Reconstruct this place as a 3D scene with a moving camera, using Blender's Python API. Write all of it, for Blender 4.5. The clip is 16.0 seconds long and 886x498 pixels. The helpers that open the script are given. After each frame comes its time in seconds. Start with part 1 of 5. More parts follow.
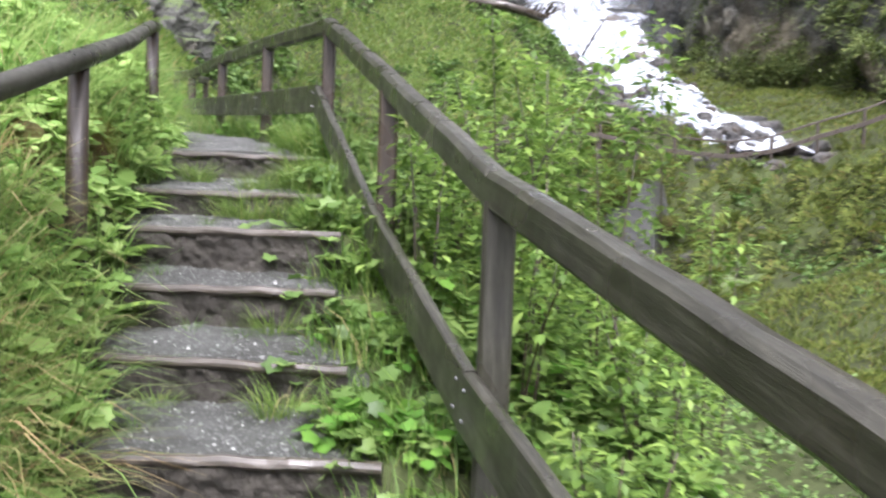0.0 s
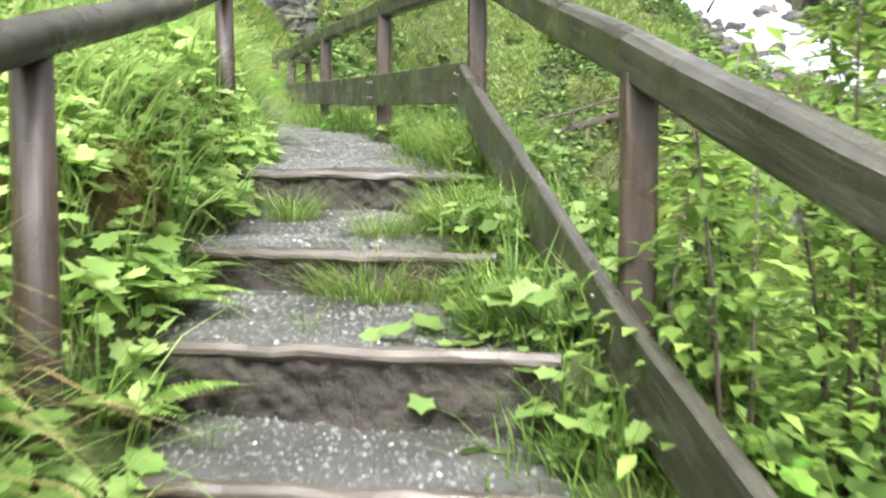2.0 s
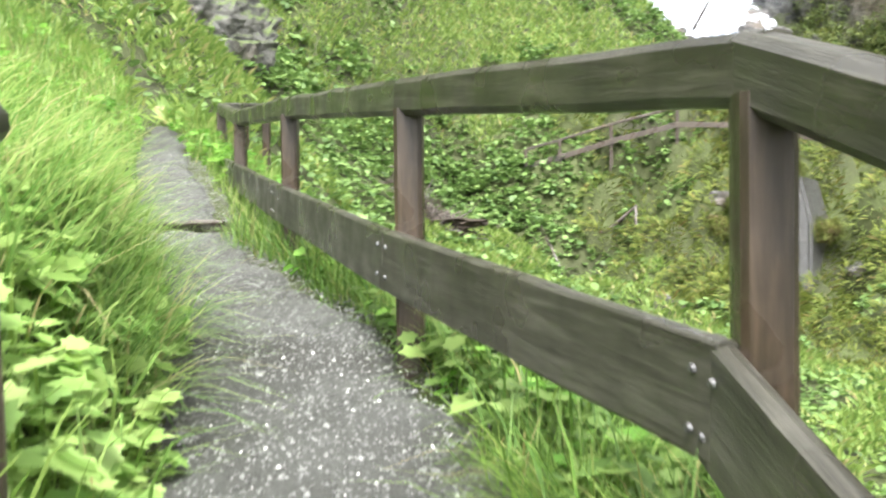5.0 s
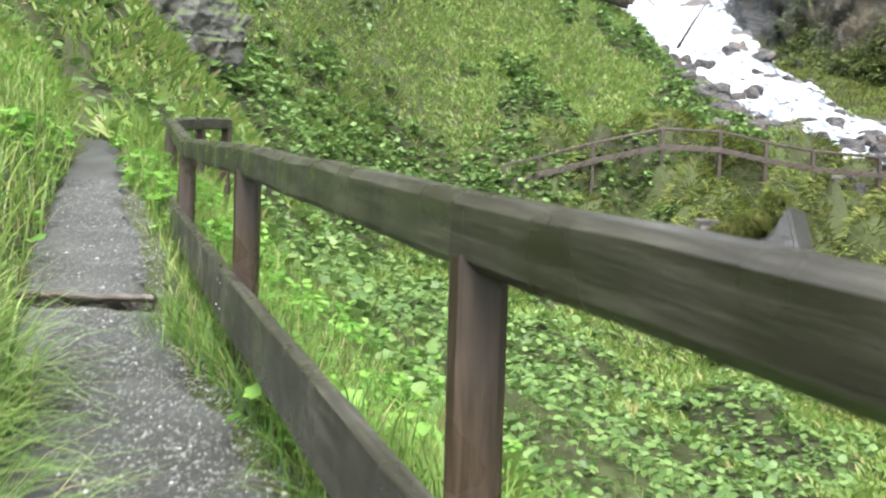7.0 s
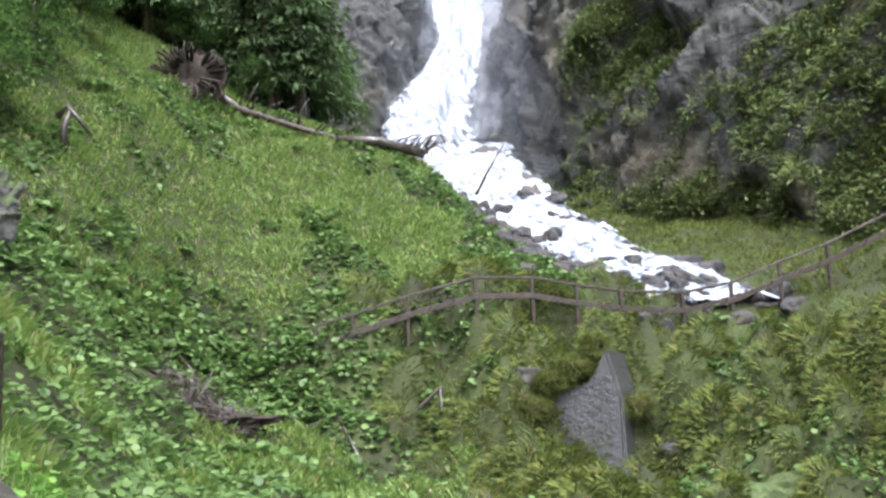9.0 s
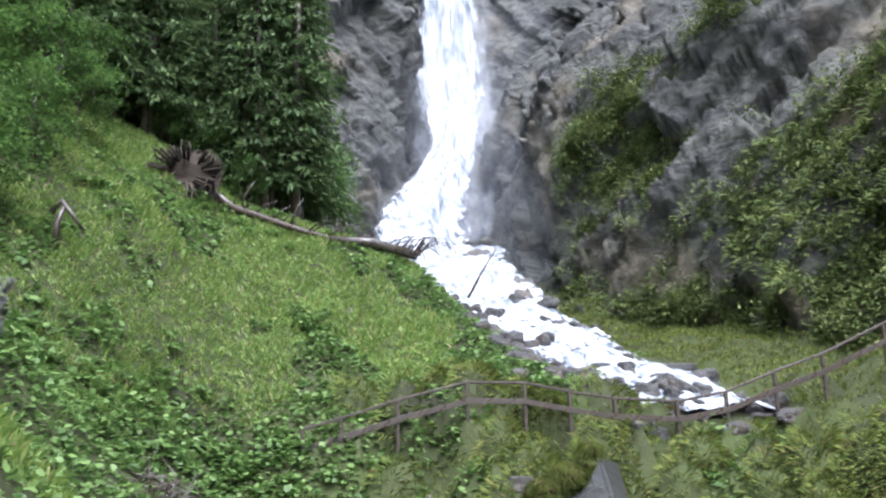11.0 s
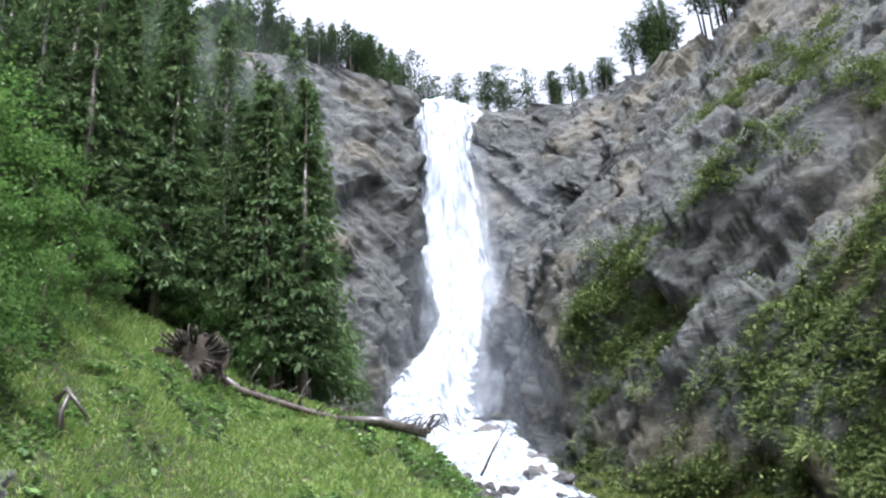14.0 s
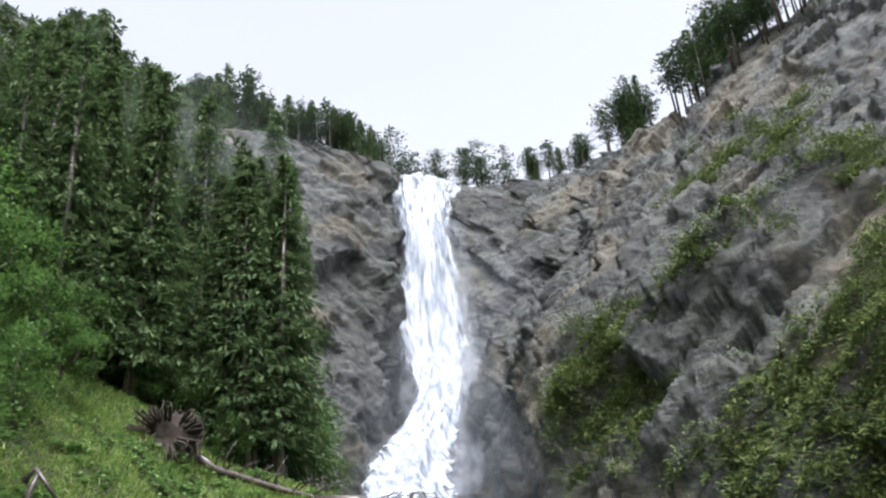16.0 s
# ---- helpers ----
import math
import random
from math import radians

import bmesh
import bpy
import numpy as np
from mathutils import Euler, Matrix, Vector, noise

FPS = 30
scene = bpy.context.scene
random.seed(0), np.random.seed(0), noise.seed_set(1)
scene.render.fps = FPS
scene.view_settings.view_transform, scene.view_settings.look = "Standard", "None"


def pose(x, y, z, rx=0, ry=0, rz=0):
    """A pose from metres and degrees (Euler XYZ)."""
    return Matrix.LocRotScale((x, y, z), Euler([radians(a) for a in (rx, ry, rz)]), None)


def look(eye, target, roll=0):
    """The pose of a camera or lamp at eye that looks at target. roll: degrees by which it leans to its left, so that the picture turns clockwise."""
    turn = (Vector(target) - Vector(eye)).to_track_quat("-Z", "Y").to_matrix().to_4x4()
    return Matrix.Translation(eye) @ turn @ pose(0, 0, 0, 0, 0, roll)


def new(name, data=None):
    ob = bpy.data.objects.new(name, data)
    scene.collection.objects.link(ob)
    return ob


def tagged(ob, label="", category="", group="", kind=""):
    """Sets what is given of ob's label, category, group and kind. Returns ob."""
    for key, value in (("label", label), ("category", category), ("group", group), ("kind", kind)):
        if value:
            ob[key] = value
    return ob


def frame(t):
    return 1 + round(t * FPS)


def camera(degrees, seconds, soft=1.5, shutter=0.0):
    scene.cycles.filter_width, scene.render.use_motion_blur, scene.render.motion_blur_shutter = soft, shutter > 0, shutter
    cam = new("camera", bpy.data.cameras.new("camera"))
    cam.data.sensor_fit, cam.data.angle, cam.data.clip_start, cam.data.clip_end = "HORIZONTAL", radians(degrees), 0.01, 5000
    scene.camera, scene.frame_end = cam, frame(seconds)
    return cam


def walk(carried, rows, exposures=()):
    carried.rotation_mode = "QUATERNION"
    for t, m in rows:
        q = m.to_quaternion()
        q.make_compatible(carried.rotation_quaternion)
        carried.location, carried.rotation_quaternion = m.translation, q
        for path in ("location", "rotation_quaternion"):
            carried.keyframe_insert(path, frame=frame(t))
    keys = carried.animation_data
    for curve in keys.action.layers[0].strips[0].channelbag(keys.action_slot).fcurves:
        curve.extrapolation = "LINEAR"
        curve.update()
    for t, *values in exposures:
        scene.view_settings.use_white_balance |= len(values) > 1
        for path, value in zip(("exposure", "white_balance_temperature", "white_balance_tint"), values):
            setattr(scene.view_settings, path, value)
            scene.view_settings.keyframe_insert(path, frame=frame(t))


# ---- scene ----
cam = camera(50.0, 16.0, soft=2.2, shutter=0.4)
PATH = [
    (0, (1.703, -1.399, 1.941), (1.694, 0.601, 1.925), 2.1),
    (0.5, (1.691, -0.955, 2.049), (1.523, 1.038, 2.022), 0.8),
    (1, (1.527, -0.46, 2.08), (1.289, 1.525, 2.027), 0.7),
    (1.5, (1.307, 0.093, 2.155), (1.123, 2.08, 2.021), 1.0),
    (2, (1.188, 0.775, 2.315), (0.955, 2.759, 2.231), 0.4),
    (2.5, (1.051, 1.324, 2.397), (0.831, 3.305, 2.223), 0.6),
    (3, (0.987, 1.909, 2.498), (0.685, 3.884, 2.395), -0.6),
    (3.5, (0.856, 2.453, 2.675), (0.474, 4.41, 2.519), -1.2),
    (4, (0.651, 3.007, 2.891), (0.345, 4.975, 2.707), 1.1),
    (4.5, (0.536, 3.491, 3.07), (0.273, 5.471, 2.977), 0.5),
    (5, (0.407, 3.925, 3.225), (0.248, 5.918, 3.169), -0.5),
    (5.2, (0.328, 4.074, 3.31), (0.21, 6.07, 3.258), 0.2),
    (7.3, (0.041, 5.742, 3.779), (-0.042, 7.74, 3.731), 2.0),
    (7.5, (0.031, 5.883, 3.886), (-0.073, 7.88, 3.826), 1.4),
    (8, (-0.081, 6.291, 3.968), (-0.01, 8.289, 3.989), -0.5),
    (8.5, (-0.26, 6.75, 4.14), (0.007, 8.73, 4.237), -1.6),
    (9, (-0.36, 7.08, 4.23), (-0.021, 9.035, 4.479), -2.7),
    (9.2, (-0.38, 7.14, 4.24), (-0.042, 9.09, 4.526), -2.7),
    (11.3, (-0.42, 7.32, 4.3), (-0.057, 9.225, 4.788), -1.8),
    (11.5, (-0.42, 7.33, 4.3), (-0.061, 9.23, 4.81), -2.1),
    (12, (-0.42, 7.35, 4.31), (-0.067, 9.235, 4.878), -2.7),
    (12.5, (-0.42, 7.37, 4.32), (-0.083, 9.241, 4.94), -3.1),
    (13, (-0.41, 7.39, 4.33), (-0.084, 9.242, 5.01), -3.4),
    (13.5, (-0.41, 7.41, 4.34), (-0.073, 9.238, 5.079), -3.7),
    (14, (-0.4, 7.43, 4.34), (-0.058, 9.228, 5.147), -3.7),
    (14.5, (-0.4, 7.46, 4.35), (-0.052, 9.227, 5.22), -3.6),
    (15, (-0.39, 7.48, 4.35), (-0.026, 9.212, 5.282), -3.9),
    (15.5, (-0.39, 7.49, 4.35), (-0.011, 9.199, 5.317), -4.3),
    (16, (-0.39, 7.49, 4.35), (-0.007, 9.21, 5.295), -4.6),
]
walk(cam, [(t, look(eye, target, roll)) for t, eye, target, roll in PATH],
     exposures=[(0.0, 1.85, 6000, 20), (1.5, 2.27, 6250, 15), (3.5, 2.4, 6550, 9), (5.0, 2.5, 6350, 11), (7.5, 1.95, 6100, 13), (8.5, 1.85, 5950, 15), (9.0, 1.7, 5800, 17), (12.5, 1.8, 5600, 17), (14.0, 1.85, 5650, 15), (15.0, 1.65, 5800, 15), (16.0, 1.48, 5900, 14)])

# ---- world and light: an overcast day ----
world = bpy.data.worlds.new("overcast_sky")
world.use_nodes = True
scene.world = world
wn, wl = world.node_tree.nodes, world.node_tree.links
sky = wn.new("ShaderNodeTexSky")
sky.sky_type = "NISHITA"
sky.sun_disc = False
sky.sun_elevation, sky.sun_rotation = radians(58), radians(174)
sky.dust_density, sky.air_density, sky.ozone_density = 6.0, 1.0, 1.0
hsv = wn.new("ShaderNodeHueSaturation")
hsv.inputs["Saturation"].default_value = 0.1
wl.new(sky.outputs[0], hsv.inputs["Color"])
wl.new(hsv.outputs[0], wn["Background"].inputs["Color"])
wn["Background"].inputs["Strength"].default_value = 0.15
sun = new("sun", bpy.data.lights.new("sun", "SUN"))
sun.data.energy, sun.data.angle, sun.data.color = 1.4, radians(25), (1.0, 0.97, 0.92)
sun.matrix_world = look((0, 0, 0), (math.sin(radians(174)) * -1 * math.cos(radians(58)), math.cos(radians(174)) * -1 * math.cos(radians(58)), -math.sin(radians(58))))


# ---- materials ----
def ramp_nodes(nt, fac, stops):
    r = nt.nodes.new("ShaderNodeValToRGB")
    el = r.color_ramp.elements
    while len(el) < len(stops):
        el.new(0.5)
    for e, (p, c) in zip(el, stops):
        e.position, e.color = p, (*c, 1)
    nt.links.new(fac, r.inputs[0])
    return r.outputs[0]


def tex_noise(nt, scale, detail=4, rough=0.6, stretch=None, distort=0.0):
    co = nt.nodes.new("ShaderNodeTexCoord")
    out = co.outputs["Object"]
    if stretch:
        mp = nt.nodes.new("ShaderNodeMapping")
        mp.inputs["Scale"].default_value = stretch
        nt.links.new(out, mp.inputs[0])
        out = mp.outputs[0]
    n = nt.nodes.new("ShaderNodeTexNoise")
    n.inputs["Scale"].default_value, n.inputs["Detail"].default_value = scale, detail
    n.inputs["Roughness"].default_value, n.inputs["Distortion"].default_value = rough, distort
    nt.links.new(out, n.inputs["Vector"])
    return n.outputs["Fac"]


def mixc(nt, fac, a, b, mode="MIX"):
    m = nt.nodes.new("ShaderNodeMix")
    m.data_type, m.blend_type = "RGBA", mode
    for sock, v in ((m.inputs[0], fac), (m.inputs[6], a), (m.inputs[7], b)):
        if isinstance(v, (int, float)):
            sock.default_value = v
        elif isinstance(v, tuple):
            sock.default_value = (*v, 1)
        else:
            nt.links.new(v, sock)
    return m.outputs[2]


def bump(nt, height, strength, dist, normal=None):
    b = nt.nodes.new("ShaderNodeBump")
    b.inputs["Strength"].default_value, b.inputs["Distance"].default_value = strength, dist
    nt.links.new(height, b.inputs["Height"])
    if normal:
        nt.links.new(normal, b.inputs["Normal"])
    return b.outputs[0]


def blank(name):
    m = bpy.data.materials.new(name)
    m.use_nodes = True
    return m, m.node_tree, m.node_tree.nodes["Principled BSDF"]


def surface(name, stops, big=1.0, fine=20.0, rough=0.85, relief=0.4, dist=0.02, stretch=None, fine_mix=0.5, distort=0.0, spec=0.3):
    m, nt, p = blank(name)
    a = ramp_nodes(nt, tex_noise(nt, big, 5, 0.6, stretch, distort), stops)
    f = tex_noise(nt, fine, 6, 0.65, stretch)
    g = ramp_nodes(nt, f, [(0.3, (0.35, 0.35, 0.35)), (0.7, (1.0, 1.0, 1.0))])
    nt.links.new(mixc(nt, fine_mix, a, g, "MULTIPLY"), p.inputs["Base Color"])
    nt.links.new(bump(nt, f, relief, dist), p.inputs["Normal"])
    p.inputs["Roughness"].default_value = rough
    p.inputs["Specular IOR Level"].default_value = spec
    return m


def foliage(name, stops, rough=0.5, glow=0.35, spec=0.35):
    """Leaves: each one its own tint, lit through."""
    m, nt, p = blank(name)
    geo = nt.nodes.new("ShaderNodeNewGeometry")
    col = ramp_nodes(nt, geo.outputs["Random Per Island"], stops)
    big = ramp_nodes(nt, tex_noise(nt, 0.5, 3), [(0.3, (0.77, 0.74, 0.76)), (0.7, (1.06, 0.97, 1.10))])
    col = mixc(nt, 0.7, col, big, "MULTIPLY")
    nt.links.new(col, p.inputs["Base Color"])
    p.inputs["Roughness"].default_value = rough
    p.inputs["Specular IOR Level"].default_value = spec
    tr = nt.nodes.new("ShaderNodeBsdfTranslucent")
    nt.links.new(col, tr.inputs["Color"])
    mx = nt.nodes.new("ShaderNodeMixShader")
    mx.inputs[0].default_value = glow
    nt.links.new(p.outputs[0], mx.inputs[1])
    nt.links.new(tr.outputs[0], mx.inputs[2])
    nt.links.new(mx.outputs[0], nt.nodes["Material Output"].inputs["Surface"])
    return m


def timber(name, stops, axis):
    m, nt, p = blank(name)
    st = [14, 14, 14]
    st[axis] = 0.9
    grain = tex_noise(nt, 4.0, 6, 0.7, tuple(st), 0.4)
    col = ramp_nodes(nt, grain, stops)
    stain = ramp_nodes(nt, tex_noise(nt, 2.2, 5, 0.7), [(0.35, (0.45, 0.45, 0.42)), (0.6, (1, 1, 1))])
    info = nt.nodes.new("ShaderNodeObjectInfo")
    each = ramp_nodes(nt, info.outputs["Random"], [(0.0, (0.8, 0.78, 0.75)), (1.0, (1, 1, 1))])
    nt.links.new(mixc(nt, 1.0, mixc(nt, 0.8, col, stain, "MULTIPLY"), each, "MULTIPLY"), p.inputs["Base Color"])
    nt.links.new(bump(nt, grain, 0.5, 0.006), p.inputs["Normal"])
    wet = ramp_nodes(nt, tex_noise(nt, 3.0, 3), [(0.4, (0.22, 0.22, 0.22)), (0.65, (0.55, 0.55, 0.55))])
    nt.links.new(wet, p.inputs["Roughness"])
    return m


def rock_material(name, dark, mid, light, tan, moss_amount, scale=1.0):
    m, nt, p = blank(name)
    pos = nt.nodes.new("ShaderNodeTexCoord")
    dip = nt.nodes.new("ShaderNodeMapping")
    dip.vector_type = "TEXTURE"
    dip.inputs["Rotation"].default_value = (-0.5, 0.25, 0.0)
    dip.inputs["Scale"].default_value = (1.3, 1.3, 0.38)
    layer = nt.nodes.new("ShaderNodeTexNoise")
    layer.inputs["Scale"].default_value, layer.inputs["Detail"].default_value = 0.36 * scale, 9
    layer.inputs["Roughness"].default_value, layer.inputs["Distortion"].default_value = 0.7, 0.5
    nt.links.new(pos.outputs["Object"], dip.inputs[0])
    nt.links.new(dip.outputs[0], layer.inputs["Vector"])
    strat = layer.outputs["Fac"]
    col = ramp_nodes(nt, strat, [(0.34, dark), (0.46, mid), (0.58, light), (0.7, mid)])
    patch = ramp_nodes(nt, tex_noise(nt, 0.12 * scale, 4, 0.6), [(0.52, (0, 0, 0)), (0.64, (1, 1, 1))])
    col = mixc(nt, patch, col, mixc(nt, 0.7, col, tan))
    crack = nt.nodes.new("ShaderNodeTexVoronoi")
    crack.feature = "DISTANCE_TO_EDGE"
    crack.inputs["Scale"].default_value = 0.5 * scale
    co = nt.nodes.new("ShaderNodeTexCoord")
    mp = nt.nodes.new("ShaderNodeMapping")
    mp.inputs["Rotation"].default_value = (0.5, 0.4, 0.2)
    mp.inputs["Scale"].default_value = (0.7, 1.0, 2.0)
    wob = nt.nodes.new("ShaderNodeTexNoise")
    wob.inputs["Scale"].default_value, wob.inputs["Detail"].default_value = 0.6 * scale, 5
    add = nt.nodes.new("ShaderNodeVectorMath")
    add.operation = "MULTIPLY_ADD"
    add.inputs[1].default_value = (2.5, 2.5, 2.5)
    nt.links.new(co.outputs["Object"], wob.inputs["Vector"])
    nt.links.new(wob.outputs["Color"], add.inputs[0])
    nt.links.new(co.outputs["Object"], add.inputs[2])
    nt.links.new(add.outputs[0], mp.inputs[0])
    nt.links.new(mp.outputs[0], crack.inputs["Vector"])
    seam = ramp_nodes(nt, crack.outputs["Distance"], [(0.0, (0.25, 0.24, 0.23)), (0.07, (1, 1, 1))])
    col = mixc(nt, 0.4, col, seam, "MULTIPLY")
    geo = nt.nodes.new("ShaderNodeNewGeometry")
    sep = nt.nodes.new("ShaderNodeSeparateXYZ")
    nt.links.new(geo.outputs["Normal"], sep.inputs[0])
    wobble = tex_noise(nt, 0.8 * scale, 5, 0.7)
    s1 = nt.nodes.new("ShaderNodeMath")
    s1.operation = "ADD"
    nt.links.new(sep.outputs["Z"], s1.inputs[0])
    nt.links.new(wobble, s1.inputs[1])
    fac = ramp_nodes(nt, s1.outputs[0], [(1.25 - moss_amount, (0, 0, 0)), (1.4 - moss_amount, (1, 1, 1))])
    moss = ramp_nodes(nt, tex_noise(nt, 3.0 * scale, 5), [(0.3, (0.03, 0.05, 0.012)), (0.7, (0.11, 0.15, 0.035))])
    col = mixc(nt, fac, col, moss)
    nt.links.new(col, p.inputs["Base Color"])
    fine = tex_noise(nt, 1.6 * scale, 9, 0.72, (1, 1, 1.8))
    n1 = bump(nt, fine, 0.75, 0.3 / scale)
    n2 = bump(nt, strat, 0.7, 0.7 / scale, n1)
    nt.links.new(bump(nt, crack.outputs["Distance"], 0.5, 0.25 / scale, n2), p.inputs["Normal"])
    p.inputs["Roughness"].default_value = 0.6
    return m


M_ground = surface("grassy_soil", [(0.3, (0.026, 0.027, 0.012)), (0.5, (0.040, 0.050, 0.014)), (0.7, (0.058, 0.078, 0.020))], 0.35, 9.0, relief=0.8, dist=0.06)
M_path = surface("gravel_path", [(0.3, (0.034, 0.033, 0.027)), (0.5, (0.060, 0.061, 0.054)), (0.7, (0.090, 0.092, 0.083))], 1.6, 90.0, rough=0.7, relief=1.0, dist=0.012, fine_mix=0.7)
M_mud = surface("wet_earth", [(0.3, (0.024, 0.021, 0.016)), (0.6, (0.054, 0.048, 0.038))], 7.0, 55.0, rough=0.7, relief=1.0, dist=0.02)
GREY = [(0.28, (0.022, 0.0208, 0.015)), (0.5, (0.042, 0.0405, 0.030)), (0.75, (0.095, 0.092, 0.073))]
BROWN = [(0.28, (0.019, 0.014, 0.009)), (0.5, (0.045, 0.032, 0.022)), (0.75, (0.092, 0.066, 0.046))]
M_rail = timber("weathered_timber", GREY, 0)
M_post = timber("brown_post_timber", BROWN, 0)
M_pole = timber("log_post_timber", BROWN, 2)
M_plank = timber("step_plank_timber", [(0.28, (0.036, 0.029, 0.022)), (0.5, (0.066, 0.055, 0.043)), (0.72, (0.105, 0.09, 0.072))], 0)
M_bark = timber("dead_wood", [(0.3, (0.028, 0.022, 0.017)), (0.55, (0.07, 0.057, 0.045)), (0.75, (0.14, 0.12, 0.10))], 0)
M_trunk = timber("tree_bark", [(0.3, (0.03, 0.022, 0.016)), (0.6, (0.10, 0.075, 0.055))], 2)
M_cliff = rock_material("cliff_rock", (0.0065, 0.0068, 0.0055), (0.0245, 0.0252, 0.0205), (0.088, 0.088, 0.073), (0.125, 0.102, 0.06), 0.22)
M_stone = rock_material("mossy_stone", (0.02, 0.019, 0.018), (0.05, 0.047, 0.044), (0.10, 0.095, 0.09), (0.10, 0.075, 0.05), 0.22, 3.0)
M_mossrock = rock_material("moss_covered_rock", (0.012, 0.011, 0.01), (0.03, 0.027, 0.023), (0.06, 0.056, 0.05), (0.1, 0.075, 0.05), 0.98, 3.0)
M_steel = surface("galvanised_steel", [(0.3, (0.10, 0.10, 0.10)), (0.7, (0.22, 0.22, 0.22))], 20, 90, rough=0.4)
M_steel.node_tree.nodes["Principled BSDF"].inputs["Metallic"].default_value = 0.8
M_slab = surface("wet_slab_rock", [(0.3, (0.031, 0.031, 0.029)), (0.6, (0.060, 0.060, 0.056))], 1.2, 6.0, rough=0.35, relief=0.7, dist=0.08, spec=0.5)


def water_material(name, low, high, scale, stretch, most=1.0):
    """White broken water, thin at places, so that the rock shows through."""
    m, nt, p = blank(name)
    n = tex_noise(nt, scale, 6, 0.65, stretch, 0.3)
    col = ramp_nodes(nt, n, [(0.36, (0.10, 0.12, 0.145)), (0.5, (0.31, 0.335, 0.37)), (0.66, (0.70, 0.72, 0.74))])
    nt.links.new(col, p.inputs["Base Color"])
    p.inputs["Roughness"].default_value = 0.35
    a = nt.nodes.new("ShaderNodeAttribute")
    a.attribute_name = "cover"
    ad = nt.nodes.new("ShaderNodeMath")
    ad.operation = "ADD"
    nt.links.new(n, ad.inputs[0])
    nt.links.new(a.outputs["Fac"], ad.inputs[1])
    mr = nt.nodes.new("ShaderNodeMapRange")
    mr.inputs["From Min"].default_value, mr.inputs["From Max"].default_value, mr.inputs["To Max"].default_value = low, high, most
    nt.links.new(ad.outputs[0], mr.inputs["Value"])
    nt.links.new(mr.outputs[0], p.inputs["Alpha"])
    nt.links.new(bump(nt, n, 0.6, 0.3), p.inputs["Normal"])
    p.inputs["Subsurface Weight"].default_value = 0.0
    return m


M_fall = water_material("falling_water", 0.55, 1.0, 1.5, (1.0, 1.0, 0.22))
M_foam = water_material("white_stream_water", 0.60, 0.84, 2.0, (1.3, 0.45, 1.0))
M_mist = water_material("drifting_spray", 0.85, 1.75, 0.12, (1.0, 1.0, 1.0), 0.14)
M_veil = water_material("blown_spray", 0.7, 1.7, 0.8, (1.0, 1.0, 0.3), 0.35)


# ---- mesh helpers ----
def mesh_from(name, verts, faces, material, smooth=False):
    me = bpy.data.meshes.new(name)
    v = np.asarray(verts, dtype=np.float32)
    f = np.asarray(faces, dtype=np.int32)
    me.vertices.add(len(v))
    me.vertices.foreach_set("co", v.ravel())
    k = f.shape[1]
    me.loops.add(f.size)
    me.loops.foreach_set("vertex_index", f.ravel())
    me.polygons.add(len(f))
    me.polygons.foreach_set("loop_start", np.arange(0, f.size, k, dtype=np.int32))
    me.update(calc_edges=True)
    if smooth:
        me.polygons.foreach_set("use_smooth", np.ones(len(f), dtype=bool))
    me.materials.append(material)
    return me


def grid_faces(nu, nv):
    i = np.arange(nu - 1)[:, None] * nv + np.arange(nv - 1)[None, :]
    return np.stack([i, i + nv, i + nv + 1, i + 1], -1).reshape(-1, 4)


def part(name, me, parent=None, label=""):
    ob = new(name, me)
    if parent:
        ob.parent = parent
    if label:
        ob["label"] = label
    return ob


def bm_mesh(name, bm, material, smooth=False):
    me = bpy.data.meshes.new(name)
    bm.to_mesh(me)
    bm.free()
    me.materials.append(material)
    if smooth:
        me.polygons.foreach_set("use_smooth", [True] * len(me.polygons))
    return me


def hash2(ix, iy, seed):
    h = np.sin(ix * 127.1 + iy * 311.7 + seed * 74.7) * 43758.5453
    return h - np.floor(h)


def vnoise(x, y, seed=0):
    ix, iy = np.floor(x), np.floor(y)
    fx, fy = x - ix, y - iy
    ux, uy = fx * fx * (3 - 2 * fx), fy * fy * (3 - 2 * fy)
    a, b = hash2(ix, iy, seed), hash2(ix + 1, iy, seed)
    c, d = hash2(ix, iy + 1, seed), hash2(ix + 1, iy + 1, seed)
    return (a * (1 - ux) + b * ux) * (1 - uy) + (c * (1 - ux) + d * ux) * uy - 0.5


def fbm(x, y, octaves=5, gain=0.5, seed=0):
    x, y = np.asarray(x, float), np.asarray(y, float)
    out, amp = 0, 1.0
    for o in range(octaves):
        out = out + amp * vnoise(x * 2 ** o + 17.3 * o, y * 2 ** o - 9.1 * o, seed + o)
        amp *= gain
    return out


def sstep(a, b, x):
    t = np.clip((x - a) / (b - a), 0, 1)
    return t * t * (3 - 2 * t)


# ---- the lie of the land ----
STEP_Y = [-2.2, -1.2, -0.3, 0.5, 1.15, 1.70, 2.31, 2.80, 3.15, 3.92, 4.97, 10.20]
STEP_Z = [0.10, 0.25, 0.42, 0.66, 0.93, 1.20, 1.44, 1.69, 1.95, 2.16, 2.47, 3.24]
ROUTE_Y = [-8, -3, 0, 1.7, 2.3, 3.15, 3.8, 5, 6.5, 7.3, 8.2, 9.6, 10.2, 11, 12.4, 14, 16, 20]
ROUTE_X = [2.6, 2.0, 1.45, 0.97, 0.82, 0.66, 0.45, 0.28, -0.17, -0.47, -0.92, -1.66, -1.93, -2.3, -2.95, -3.6, -4.6, -7.0]
